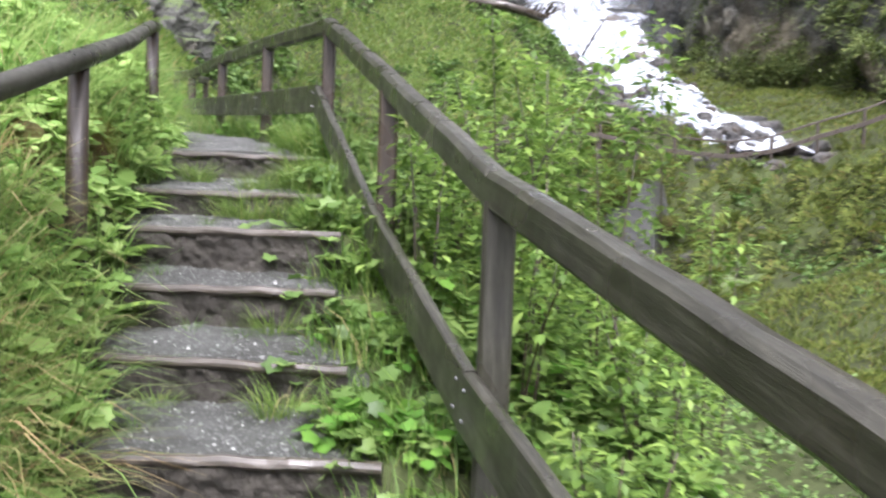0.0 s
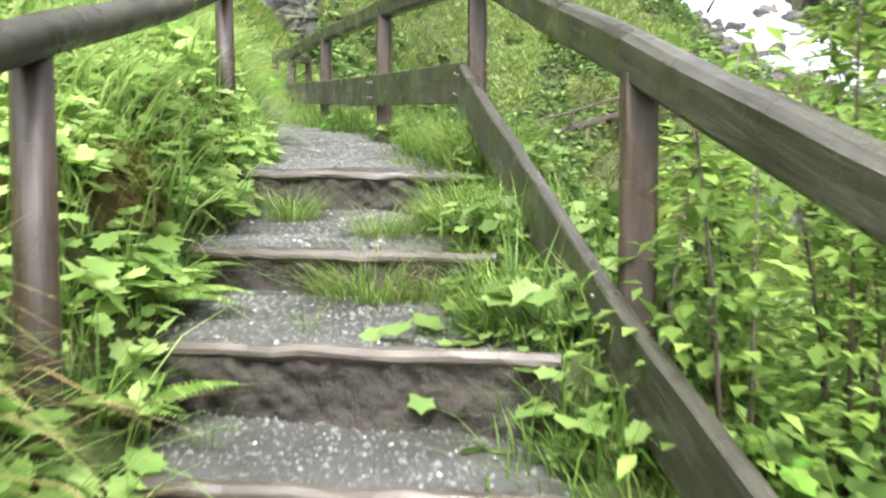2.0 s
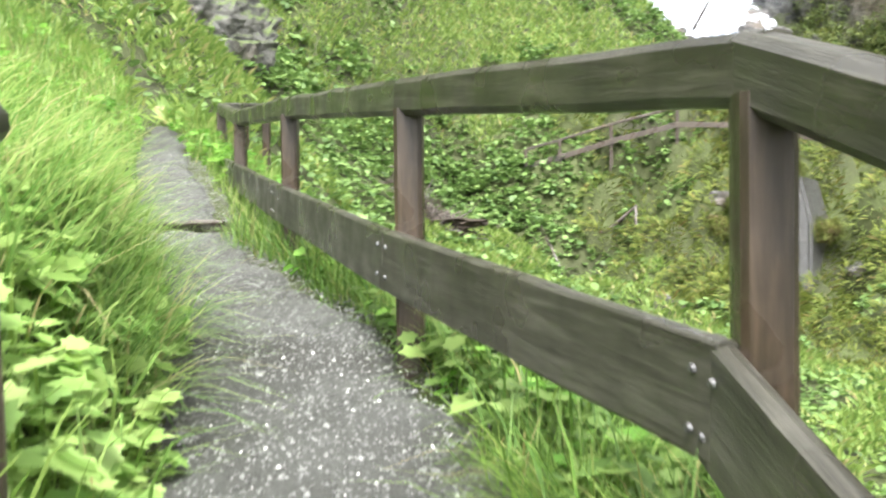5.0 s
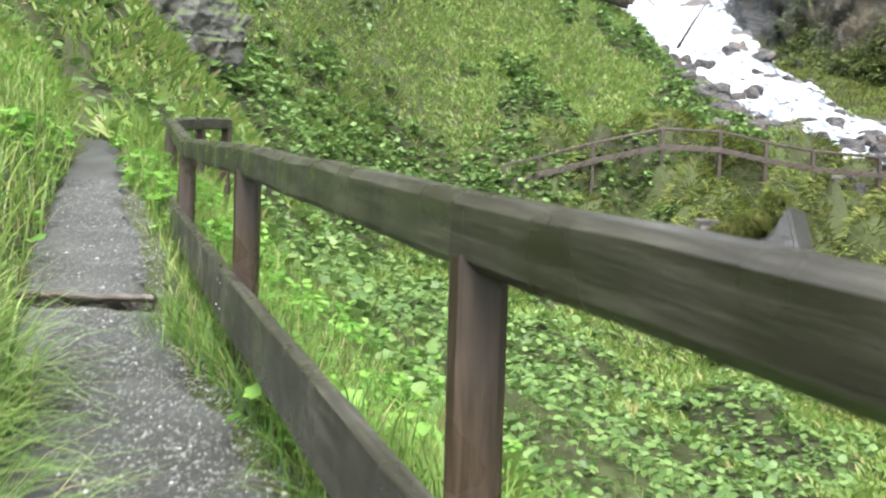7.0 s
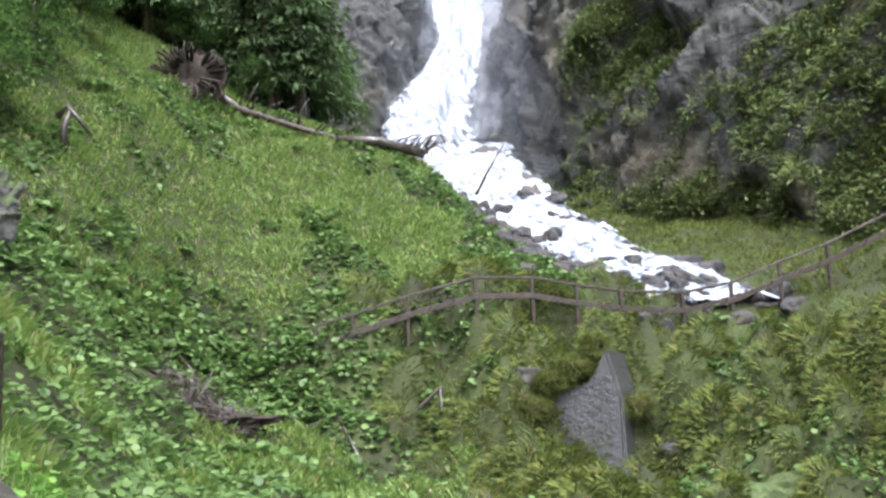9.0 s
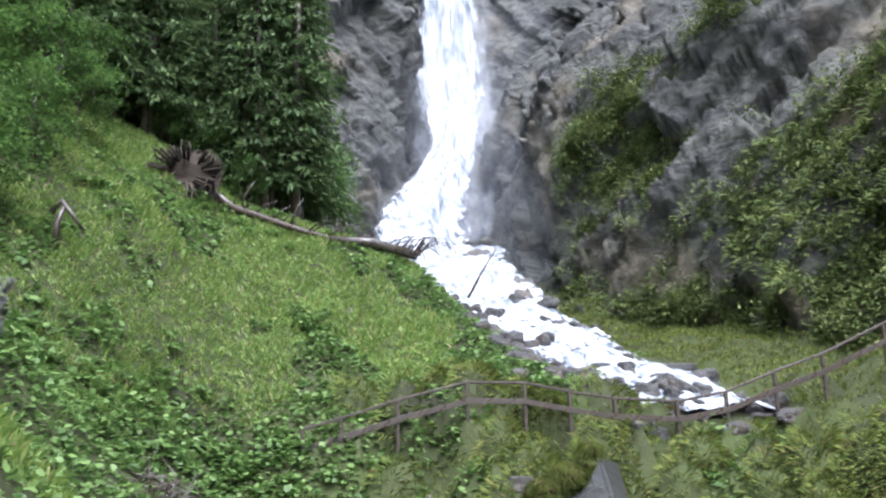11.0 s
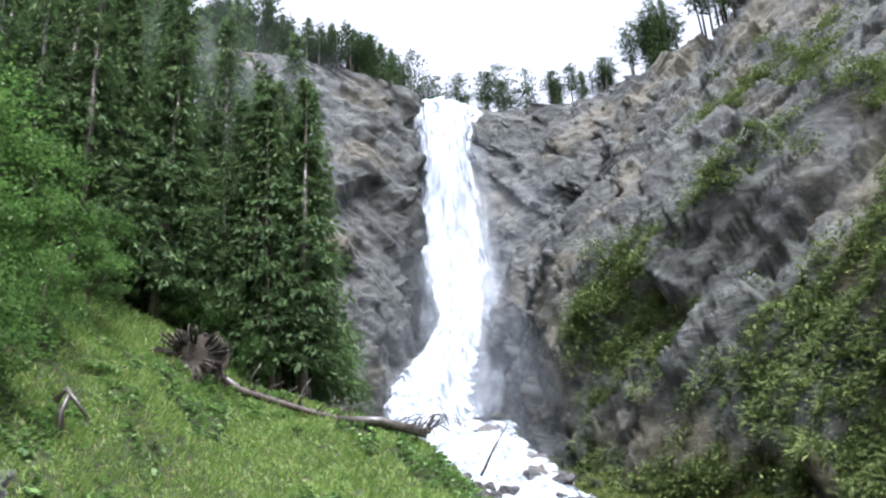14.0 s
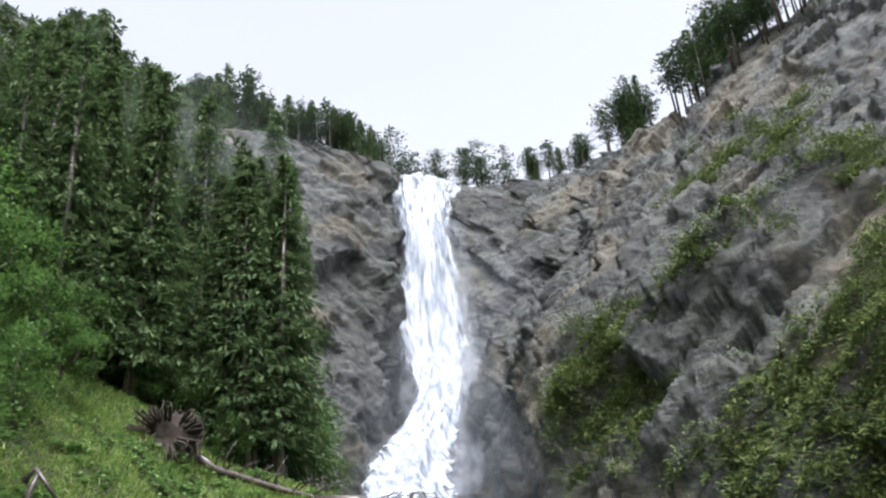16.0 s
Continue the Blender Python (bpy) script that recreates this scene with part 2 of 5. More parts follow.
TREAD = [0.06, 0.06, 0.08, 0.1, 0.1, 0.08, 0.08, 0.08, 0.07, 0.13, 0.70, 0.9]


def route_x(y):
    return np.interp(y, ROUTE_Y, ROUTE_X)


def left_half(y):
    """Half width of the way on the hill side; beyond the last step the bank crowds it."""
    return np.interp(y, [-3, 5, 6.5, 9, 11, 13, 15], [0.52, 0.5, 0.44, 0.38, 0.26, 0.08, 0.0])


def route_z(y):
    """Height of the trodden way: treads that climb a little, with sharp risers between."""
    y = np.asarray(y, float)
    z = np.full(y.shape, -0.05) + 0.02 * (y + 2.2)
    for k, (sy, sz) in enumerate(zip(STEP_Y, STEP_Z)):
        end = STEP_Y[k + 1] if k + 1 < len(STEP_Y) else 14.0
        t = np.clip((y - sy) / (end - sy), 0, 1.6)
        z = np.where(y >= sy, sz + TREAD[k] * t, z)
    return z


LAND_X = [-45, -16, -7, -2, 4, 9, 14, 22, 45]
LAND_Y = [-12, 5, 15, 24, 33.2, 37, 43, 51, 62, 78]
LAND_Z = np.array([
    [25, 10, 5, 2, -3, -5, -6, -6, -2],
    [32, 15, 8, 2.6, -1.8, -2.4, -2.5, -1, 8],
    [36, 17, 9.0, 3.6, -0.2, -1.0, 0.0, 1.5, 12],
    [38, 18, 7.6, 2.4, 0.0, -0.4, 1.6, 4.0, 16],
    [41, 20, 8.4, 3.2, 1.0, 0.3, 3.4, 5.4, 18],
    [44, 22, 11.3, 4.6, 5.7, 5.8, 5.2, 7.4, 20],
    [48, 25, 15, 10.3, 8.8, 8.4, 7.4, 9.5, 22],
    [52, 29, 19.6, 16.6, 14.9, 13.2, 10.8, 12, 26],
    [58, 33, 24, 20.6, 17.5, 15, 14, 17, 34],
    [70, 44, 30, 24, 21, 20, 19, 24, 45]], float)


def hermite(p0, p1, p2, p3, t):
    return 0.5 * (2 * p1 + (p2 - p0) * t + (2 * p0 - 5 * p1 + 4 * p2 - p3) * t * t + (3 * p1 - p0 - 3 * p2 + p3) * t ** 3)


def land(x, y):
    """Broad shape of the valley, smooth between the levels of the plan."""
    def place(v, knots):
        v = np.clip(v, knots[0], knots[-1])
        i = np.clip(np.searchsorted(knots, v, side="right") - 1, 0, len(knots) - 2)
        k = np.asarray(knots, float)
        return i, (v - k[i]) / (k[i + 1] - k[i])
    i, tx = place(x, LAND_X)
    j, ty = place(y, LAND_Y)
    nx, ny = len(LAND_X), len(LAND_Y)
    tx = tx * 0.6 + 0.4 * tx * tx * (3 - 2 * tx)
    rows = []
    for dj in (-1, 0, 1, 2):
        jj = np.clip(j + dj, 0, ny - 1)
        rows.append(LAND_Z[jj, i] * (1 - tx) + LAND_Z[jj, i + 1] * tx)
    return hermite(*rows, ty)


STREAM_X = [22, 17.5, 15.0, 13.8, 12.4, 11.6, 10.9, 10.5, 10.5, 13]
STREAM_Y = [30, 35, 38, 40.5, 44, 47, 51, 58, 66, 80]
STREAM_W = [1.2, 1.5, 2.1, 2.5, 2.5, 2.5, 2.8, 3.3, 4.0, 6.0]


def stream_x(y):
    return np.interp(y, STREAM_Y, STREAM_X)


def stream_z(y):
    return np.interp(y, [30, 35, 38, 42, 46, 50, 55, 62, 72, 80], [3.2, 4.9, 6.3, 7.9, 9.7, 11.5, 13.8, 16.6, 20.0, 21.0])


def height(x, y):
    x, y = np.asarray(x, float), np.asarray(y, float)
    z = land(x, y)
    rough = sstep(0.5, 3, np.abs(x - route_x(y)) + np.where(y > 20, 3, 0))
    z = z + rough * (1.0 * fbm(x * 0.16, y * 0.16, 3, seed=3) + 0.45 * fbm(x * 0.7, y * 0.7, 3, seed=5))
    hum = sstep(25, 29, y) * (1 - sstep(38, 42, y)) * sstep(0, 4, x)
    z = z + hum * (2.3 * (0.42 - np.abs(fbm(x * 0.62, y * 0.62, 2, seed=8)) * 1.6) + 0.25 * fbm(x * 1.9, y * 1.9, 2, seed=9) - 0.55)
    z = z - hum * 0.35 * np.exp(-((y - 36.9) / 0.8) ** 2)
    # bed of the stream
    sd = np.abs(x - stream_x(y))
    w = np.interp(y, STREAM_Y, STREAM_W)
    bed = (1 - sstep(w * 0.9, w * 0.9 + 1.6, sd)) * sstep(36.2, 37.6, y)
    z = z * (1 - bed) + (stream_z(y) - 0.35) * bed
    # the way and its banks
    d = x - route_x(y)
    rz = route_z(y)
    hw = np.interp(y, [-3, 5, 6.5, 9], [0.52, 0.5, 0.44, 0.38])
    b = -(d + left_half(y))
    left = rz + 0.30 * sstep(0.0, 0.35, b) + 0.62 * np.maximum(b - 0.05, 0) + 0.25 * fbm(x * 0.9, y * 0.9, 3, seed=11) * sstep(0.2, 1.2, b)
    c = d - hw
    right = rz - 0.04 * sstep(0, 0.3, c) - 0.85 * np.maximum(c - 0.38, 0) + 0.12 * fbm(x * 1.3, y * 1.3, 3, seed=12) * sstep(0.3, 1.0, c)
    near = np.where(d < -left_half(y), left, np.where(d > hw, right, rz - 0.02 - 0.13 * (1 - sstep(0.55, 1.0, np.abs(d) / hw))))
    keep = 1 - sstep(2.2, 6.5, np.abs(d))
    keep = keep * (1 - sstep(15, 20, y))
    return z * (1 - keep) + near * keep


def axis_cells(lo, hi, fine, mid_lo, mid_hi, mid, far, bank_lo, bank_hi):
    a = list(np.arange(lo, hi, fine))
    left = list(np.arange(mid_lo, lo, mid))
    right = list(np.arange(hi, bank_lo, mid)) + list(np.arange(bank_lo, bank_hi, 0.2)) + list(np.arange(bank_hi, mid_hi, mid))
    return np.array([-far, -far / 3, -far / 8] + left + a + right + [far / 8, far / 3, far])


gx = axis_cells(-3.6, 4.4, 0.1, -60, 60, 0.55, 1600, 4.5, 17.0)
gy = axis_cells(-3.0, 13.5, 0.1, -22, 96, 0.5, 1600, 27.0, 38.5)
X, Y = np.meshgrid(gx, gy, indexing="ij")
Z = height(X, Y)
ground = new("ground", mesh_from("ground", np.stack([X, Y, Z], -1).reshape(-1, 3), grid_faces(len(gx), len(gy)), M_ground, True))
tagged(ground, "grass-grown mountain slope of dark damp soil", "ground", kind="structure")

# trodden gravel
pu = np.linspace(-1, 1, 26)
pys = []
for k in range(len(STEP_Y)):
    a = STEP_Y[k]
    b = STEP_Y[k + 1] if k + 1 < len(STEP_Y) else 19.0
    pys += list(np.arange(a + 0.004, b - 0.03, 0.05)) + [b - 0.004]
pys = np.array([-6.0, -4.0, -3.0] + pys)
PU, PY = np.meshgrid(pu, pys, indexing="ij")
edge = np.interp(PY, [-3, 5, 6.5, 9], [0.58, 0.56, 0.46, 0.40]) + 0.12 * fbm(PY * 2.5 + 40 * (PU > 0), PU * 0, 3, seed=21)
edge = np.where(PU < 0, np.minimum(edge, left_half(PY) + 0.08 + 0.1 * fbm(PY * 2.5, PU * 0, 3, seed=24)), edge)
PX = route_x(PY) + PU * edge
PZ = route_z(PY) + 0.012 - 0.05 * np.maximum(np.abs(PU) - 0.8, 0) / 0.2 + 0.03 * fbm(PX * 3, PY * 3, 3, seed=22)
way = new("path", mesh_from("path", np.stack([PX, PY, PZ], -1).reshape(-1, 3), grid_faces(len(pu), len(pys)), M_path, True))
tagged(way, "worn grey gravel path climbing in earth steps", "path", kind="structure")


# ---- timber pieces ----
def beam_mesh(name, length, w, h, material, bevel=0.012, wob=0.004, seed=0, segs=None):
    """A sawn beam along x, from 0 to length, a little crooked and worn at its edges; its top is at z = 0."""
    n = segs or max(2, int(length / 0.25))
    b = bevel
    prof = [(-w / 2 + b, -h), (w / 2 - b, -h), (w / 2, -h + b), (w / 2, -b), (w / 2 - b, 0), (0, 0.003), (-w / 2 + b, 0), (-w / 2, -b), (-w / 2, -h + b)]
    rng = np.random.default_rng(seed)
    v, f = [], []
    k = len(prof)
    for i in range(n + 1):
        off = rng.normal(0, wob, 2)
        for (py, pz) in prof:
            r = rng.normal(0, wob * 0.4, 2)
            v.append((length * i / n, py + off[0] + r[0], pz + off[1] + r[1]))
    bm = bmesh.new()
    vs = [bm.verts.new(c) for c in v]
    for i in range(n):
        for j in range(k):
            bm.faces.new((vs[i * k + j], vs[i * k + (j + 1) % k], vs[(i + 1) * k + (j + 1) % k], vs[(i + 1) * k + j]))
    bm.faces.new(vs[:k][::-1])
    bm.faces.new(vs[-k:])
    bmesh.ops.recalc_face_normals(bm, faces=bm.faces)
    return bm_mesh(name, bm, material)


def between(ob, a, b, roll=0.0):
    """Lay a beam that runs along x from a to b."""
    a, b = Vector(a), Vector(b)
    x = (b - a).normalized()
    y = Vector((0, 0, 1)).cross(x).normalized()
    z = x.cross(y)
    m = Matrix((x, y, z)).transposed().to_4x4()
    ob.matrix_world = Matrix.Translation(a) @ m @ Matrix.Rotation(roll, 4, "X")
    return ob


def tube_mesh(name, pts, radii, material, sides=8, wob=0.0, seed=0):
    """A round limb through the points."""
    rng = np.random.default_rng(seed)
    pts = [Vector(p) for p in pts]
    v = []
    for i, p in enumerate(pts):
        t = (pts[min(i + 1, len(pts) - 1)] - pts[max(i - 1, 0)]).normalized()
        u = t.cross(Vector((0.31, 0.2, 1)) if abs(t.z) < 0.9 else Vector((1, 0.2, 0))).normalized()
        w = t.cross(u)
        for s in range(sides):
            a = 2 * math.pi * s / sides
            r = radii[i] * (1 + rng.normal(0, wob))
            v.append(p + (u * math.cos(a) + w * math.sin(a)) * r)
    f = []
    for i in range(len(pts) - 1):
        for s in range(sides):
            f.append((i * sides + s, i * sides + (s + 1) % sides, (i + 1) * sides + (s + 1) % sides, (i + 1) * sides + s))
    bm = bmesh.new()
    vs = [bm.verts.new(c) for c in v]
    for q in f:
        bm.faces.new([vs[i] for i in q])
    bm.faces.new(vs[:sides][::-1])
    bm.faces.new(vs[-sides:])
    bmesh.ops.recalc_face_normals(bm, faces=bm.faces)
    return bm_mesh(name, bm, material, True)


def spread(shape, pos, yaw, tilt, size, roll=None):
    """Copies of a leaf shape, each turned, tilted and sized: vertices and triangles."""
    v, f = shape
    n = len(pos)
    cz, sz = np.cos(yaw)[:, None], np.sin(yaw)[:, None]
    ct, st = np.cos(tilt)[:, None], np.sin(tilt)[:, None]
    x, y, z = (v[None, :, k] * (size if np.ndim(size) == 1 else size[:, k])[:, None] for k in range(3))
    if roll is not None:
        cr, sr = np.cos(roll)[:, None], np.sin(roll)[:, None]
        x, z = x * cr + z * sr, -x * sr + z * cr
    y, z = y * ct - z * st, y * st + z * ct
    x, y = x * cz - y * sz, x * sz + y * cz
    out = np.stack([x, y, z], -1) + np.asarray(pos)[:, None, :]
    return out.reshape(-1, 3), (f[None] + (np.arange(n) * len(v))[:, None, None]).reshape(-1, 3)


# ---- steps ----
STEP_SPAN = [(-0.55, 0.55, 0.0)] * 5 + [(-0.5, 0.55, -0.06), (-0.48, 0.52, -0.08), (-0.46, 0.50, -0.1), (-0.47, 0.55, -0.12), (-0.48, 0.58, -0.20), (-0.5, 0.58, -0.02), (-0.42, 0.36, -0.04)]
for k, (sy, sz) in enumerate(zip(STEP_Y, STEP_Z)):
    lo, hi, tilt = STEP_SPAN[k]
    step = new("step")
    step.location = (float(route_x(sy)) + lo, sy, sz)
    part("edge_board", beam_mesh("edge_board", hi - lo, 0.062, 0.040, M_plank, 0.014, 0.0028, 50 + k, 14), step, "worn earth-stained wooden edge board")
    ru, rv = np.meshgrid(np.linspace(0, 1, 90), np.linspace(0, 1, 24), indexing="ij")
    bulge = 0.045 * fbm(ru * 9 + k, rv * 3, 3, seed=90 + k) + 0.022 * fbm(ru * 34 + k, rv * 9, 3, seed=95 + k) + 0.055 * rv ** 2
    rp = np.stack([ru * (hi - lo), -0.012 - bulge, -0.034 - rv * 0.27], -1)
    part("riser", mesh_from("riser", rp.reshape(-1, 3), grid_faces(90, 24), M_mud, True), step, "damp trodden earth riser")
    step.rotation_euler = (0, random.uniform(-0.02, 0.02), tilt * 0.5)
    step.location.z += 0.014
    tagged(step, "trodden earth step with a weathered wooden edge board", "step", "steps of the path")

# ---- handrail on the valley side ----
POSTS = [(2.48, -0.75), (1.86, 1.60), (1.40, 3.22), (0.80, 5.48), (0.05, 7.06), (-0.87, 9.20), (-1.82, 11.45), (-2.78, 14.0), (-2.82, 15.0), (-2.72, 15.6)]
RAIL_TOP = [1.57, 2.17, 2.755, 3.525, 3.70, 3.935, 4.14, 4.53, 4.66, 4.72]
BOARD_TOP = [1.02, 1.535, 2.12, 3.03, 3.20, 3.45, 3.73, 4.0]
hand_rail = new("wooden_handrail")
tagged(hand_rail, "weathered timber handrail with square posts and a low board", "railing")
for k, ((x, y), zt) in enumerate(zip(POSTS, RAIL_TOP)):
    base = float(height(x, y)) - 0.25
    post = part("post", beam_mesh("post", zt - 0.10 - base, 0.104 if k < 2 else 0.092, 0.104 if k < 2 else 0.092, M_rail if k < 2 else M_post, 0.012, 0.002, 100 + k), hand_rail, "greyed weathered post" if k < 2 else "reddish brown stained post")
    post.matrix_world = Matrix.Translation((x - 0.048, y, base)) @ Matrix.Rotation(radians(-90), 4, "Y") @ Matrix.Rotation(0, 4, "X")
for k in range(len(POSTS) - 1):
    (x0, y0), (x1, y1) = POSTS[k], POSTS[k + 1]
    a, b = Vector((x0, y0, RAIL_TOP[k])), Vector((x1, y1, RAIL_TOP[k + 1]))
    rail = part("rail", beam_mesh("rail", (b - a).length + 0.05, 0.09, 0.122, M_rail, 0.018, 0.0018, 120 + k), hand_rail)
    between(rail, a - (b - a).normalized() * 0.025, b)
    if k < len(BOARD_TOP) - 1:
        n = Vector((-(y1 - y0), x1 - x0, 0)).normalized() * 0.075
        a, b = Vector((x0, y0, BOARD_TOP[k])) + n, Vector((x1, y1, BOARD_TOP[k + 1])) + n
        board = part("board", beam_mesh("board", (b - a).length + 0.03, 0.045, 0.20, M_rail, 0.006, 0.0015, 140 + k), hand_rail)
        between(board, a, b)
        for end in (0.03, (b - a).length - 0.06):
            for dz in (-0.05, -0.15):
                bm_ = bmesh.new()
                bmesh.ops.create_cone(bm_, cap_ends=True, segments=10, radius1=0.008, radius2=0.006, depth=0.008)
                bolt = part("bolt", bm_mesh("bolt", bm_, M_steel), board, "dull galvanised bolt head")
                bolt.matrix_parent_inverse = Matrix()
                bolt.matrix_basis = Matrix.Translation((end + 0.02, 0.027, dz)) @ Matrix.Rotation(radians(-90), 4, "X")

# ---- round rail on the hill side ----
log_rail = new("log_handrail")
tagged(log_rail, "barked round-pole handrail on short log posts", "railing")
LP = [(0.2, -0.6, 1.75), (0.12, 1.2, 2.2), (0.12, 2.0, 2.45), (0.13, 2.65, 2.67), (-0.1, 3.85, 2.98), (-0.40, 5.2, 3.36), (-0.43, 5.36, 3.39)]
part("rail", tube_mesh("rail", LP, [0.052, 0.05, 0.049, 0.048, 0.046, 0.044, 0.042], M_rail, 10, 0.03, 7), log_rail)
for (x, y, z) in ((0.11, 2.64, 2.63), (-0.42, 5.28, 3.34), (0.2, -0.3, 1.78)):
    b = float(height(x, y)) - 0.25
    part("post", tube_mesh("post", [(x, y, b), (x + 0.01, y, (b + z) / 2), (x, y, z)], [0.05, 0.047, 0.045], M_pole, 10, 0.03, 8), log_rail)

# ---- cliffs ----
def slabs(q, r, seed):
    """Layered rock: courses of tilted blocks, each with its own depth and lean."""
    row = np.floor(r)
    fr = r - row
    run = q * (0.7 + 0.6 * hash2(row, 3.0, seed)) + 7.3 * hash2(row, 1.0, seed)
    col = np.floor(run)
    fq = run - col
    return hash2(col, row, seed + 1) + (hash2(col, row, seed + 2) - 0.25) * 0.9 * fr + (hash2(col, row, seed + 3) - 0.5) * 0.8 * fq


def cliff(name, columns, counts, nv, material, seed, amp, dip, label, size=1.0):
    """A rock wall through upright profiles of four levels each; its layers climb along it at the angle dip."""
    C = np.array(columns, float)
    u = np.concatenate([i + np.arange(n) / n for i, n in enumerate(counts)] + [[len(counts)]])
    i = np.clip(u.astype(int), 0, len(C) - 2)
    t = (u - i)[:, None, None]
    P4 = C[i] * (1 - t) + C[i + 1] * t
    v = np.linspace(0, 3, nv)
    j = np.clip(v.astype(int), 0, 2)
    rows = [P4[:, np.clip(j + k, 0, 3)] for k in (-1, 0, 1, 2)]
    P = hermite(*rows, (v - j)[None, :, None])
    nrm = np.cross(np.gradient(P4[:, 1], axis=0), P4[:, 3] - P4[:, 0])
    for _ in range(12):
        nrm[1:-1] = (nrm[:-2] + nrm[1:-1] + nrm[2:]) / 3
    nrm /= np.linalg.norm(nrm, axis=1)[:, None] + 1e-9
    L = np.cumsum(np.r_[0, np.linalg.norm(np.diff(P4[:, 1], axis=0), axis=1)])[:, None] + 0 * v
    H = P[..., 2]
    q = L * math.cos(dip) + H * math.sin(dip)
    r = H * math.cos(dip) - L * math.sin(dip)
    r = r + 1.5 * fbm(q * 0.09, r * 0.12, 3, seed=seed + 5)
    q = q + 1.2 * fbm(q * 0.2, r * 0.2, 3, seed=seed + 6)
    L, H, q, r = L * size, H * size, q * size, r * size
    d = amp / size * (1.0 * fbm(L * 0.055, H * 0.05, 3, seed=seed) + 1.5 * slabs(q * 0.075, r * 0.14, seed + 11)
                      + 0.95 * slabs(q * 0.19, r * 0.40, seed + 21) + 0.45 * slabs(q * 0.5, r * 1.05, seed + 31) + 0.2 * slabs(q * 1.2, r * 2.3, seed + 41) - 1.4)
    P = P + nrm[:, None] * d[..., None]
    ob = new(name, mesh_from(name, P.reshape(-1, 3), grid_faces(len(u), nv), material, False))
    tagged(ob, label, "cliff", kind="structure")
    return P


cliff("rock_wall_left", [
    [(-60, 50, 40), (-61, 55, 55), (-62, 60, 72), (-62, 66, 90)],
    [(-25, 66, 30), (-26, 71, 44), (-27, 76, 58), (-28, 80, 70)],
    [(-8, 73, 22), (-8, 76, 35), (-8.5, 80, 48), (-9, 84, 59)],
    [(2, 74, 16), (2, 76, 28), (1, 79.5, 42), (1, 83, 57)],
    [(6.2, 73, 14), (6.6, 74.2, 26), (6.8, 80, 40), (7.2, 83, 55.8)],
    [(7.2, 74.5, 14), (8.4, 77.5, 28), (10.4, 82.4, 38.5), (11.4, 84.8, 55.4)],
    [(9, 84, 14), (11, 87.5, 28), (12, 89, 40), (12, 90.5, 56.4)],
    [(14, 90, 14), (15, 90, 28), (15.5, 91, 40), (16, 92.5, 56.2)]], [20, 40, 50, 45, 45, 50, 30], 210, M_cliff, 31, 1.05, -0.75, "grey and tan layered cliff beside the waterfall")
RIGHT = cliff("rock_wall_right", [
    [(14, 91, 14), (14.5, 90.5, 28), (15, 91.5, 42), (15, 92.6, 56.3)],
    [(17.5, 81, 14), (18.6, 83.5, 27), (20.5, 89, 37), (21, 91.5, 56.8)],
    [(17.5, 74, 13), (20, 77, 29), (25, 86, 42), (27, 90.5, 57.4)],
    [(16.2, 66, 12), (20.2, 70, 28), (28.5, 79, 42), (34, 86, 57)],
    [(15.2, 60, 10), (18.2, 63.5, 25), (27.0, 71.5, 40), (37.5, 78, 56.5)],
    [(16.8, 52, 6), (20.5, 55, 22), (30, 61, 40), (43.5, 70, 60)],
    [(20, 45, 3), (24.5, 47, 20), (35, 51, 40), (49, 58, 61)],
    [(26, 38, 3), (32, 39, 22), (44, 41, 42), (57, 44, 65)],
    [(42, 14, 3), (48, 15, 25), (58, 16, 46), (70, 17, 68)],
    [(52, -8, 3), (58, -8, 25), (66, -8, 46), (78, -8, 70)]], [24, 40, 45, 50, 80, 80, 50, 20, 10], 230, M_cliff, 53, 1.5, 0.72, "steep broken grey cliff with mossy ledges")

# ---- waterfall ----
def water_sheet(name, left, right, nu, nv, material, push, seed, thin, parent=None, face=(-0.1, -1, 0.1)):
    left, right = np.array(left, float), np.array(right, float)
    s = np.linspace(0, 1, len(left))
    v = np.linspace(0, 1, nv)
    A = np.stack([np.interp(v, s, left[:, c]) for c in range(3)], -1)
    B = np.stack([np.interp(v, s, right[:, c]) for c in range(3)], -1)
    for _ in range(6):
        A[1:-1] = (A[:-2] + 2 * A[1:-1] + A[2:]) / 4
        B[1:-1] = (B[:-2] + 2 * B[1:-1] + B[2:]) / 4
    u = np.linspace(0, 1, nu)
    P = A[None] * (1 - u)[:, None, None] + B[None] * u[:, None, None]
    U, V = np.meshgrid(u, v, indexing="ij")
    bulge = np.sin(np.pi * U) * push
    d = bulge + push * 0.9 * fbm(U * 7, V * 9, 4, seed=seed)
    fd = np.array(face) / np.linalg.norm(face)
    P = P + d[..., None] * fd
    ob = part(name, mesh_from(name, P.reshape(-1, 3), grid_faces(nu, nv), material, True), parent)
    ragged = 0.30 * fbm(U * 5 + 3, V * 22, 3, seed=seed + 4)
    cov = thin + (1.0 - thin) * np.clip(np.sin(np.pi * np.clip(U, 0.001, 0.999)), 0, 1) ** 0.75 + ragged
    at = ob.data.attributes.new("cover", "FLOAT", "POINT")
    at.data.foreach_set("value", cov.astype(np.float32).ravel())
    return ob


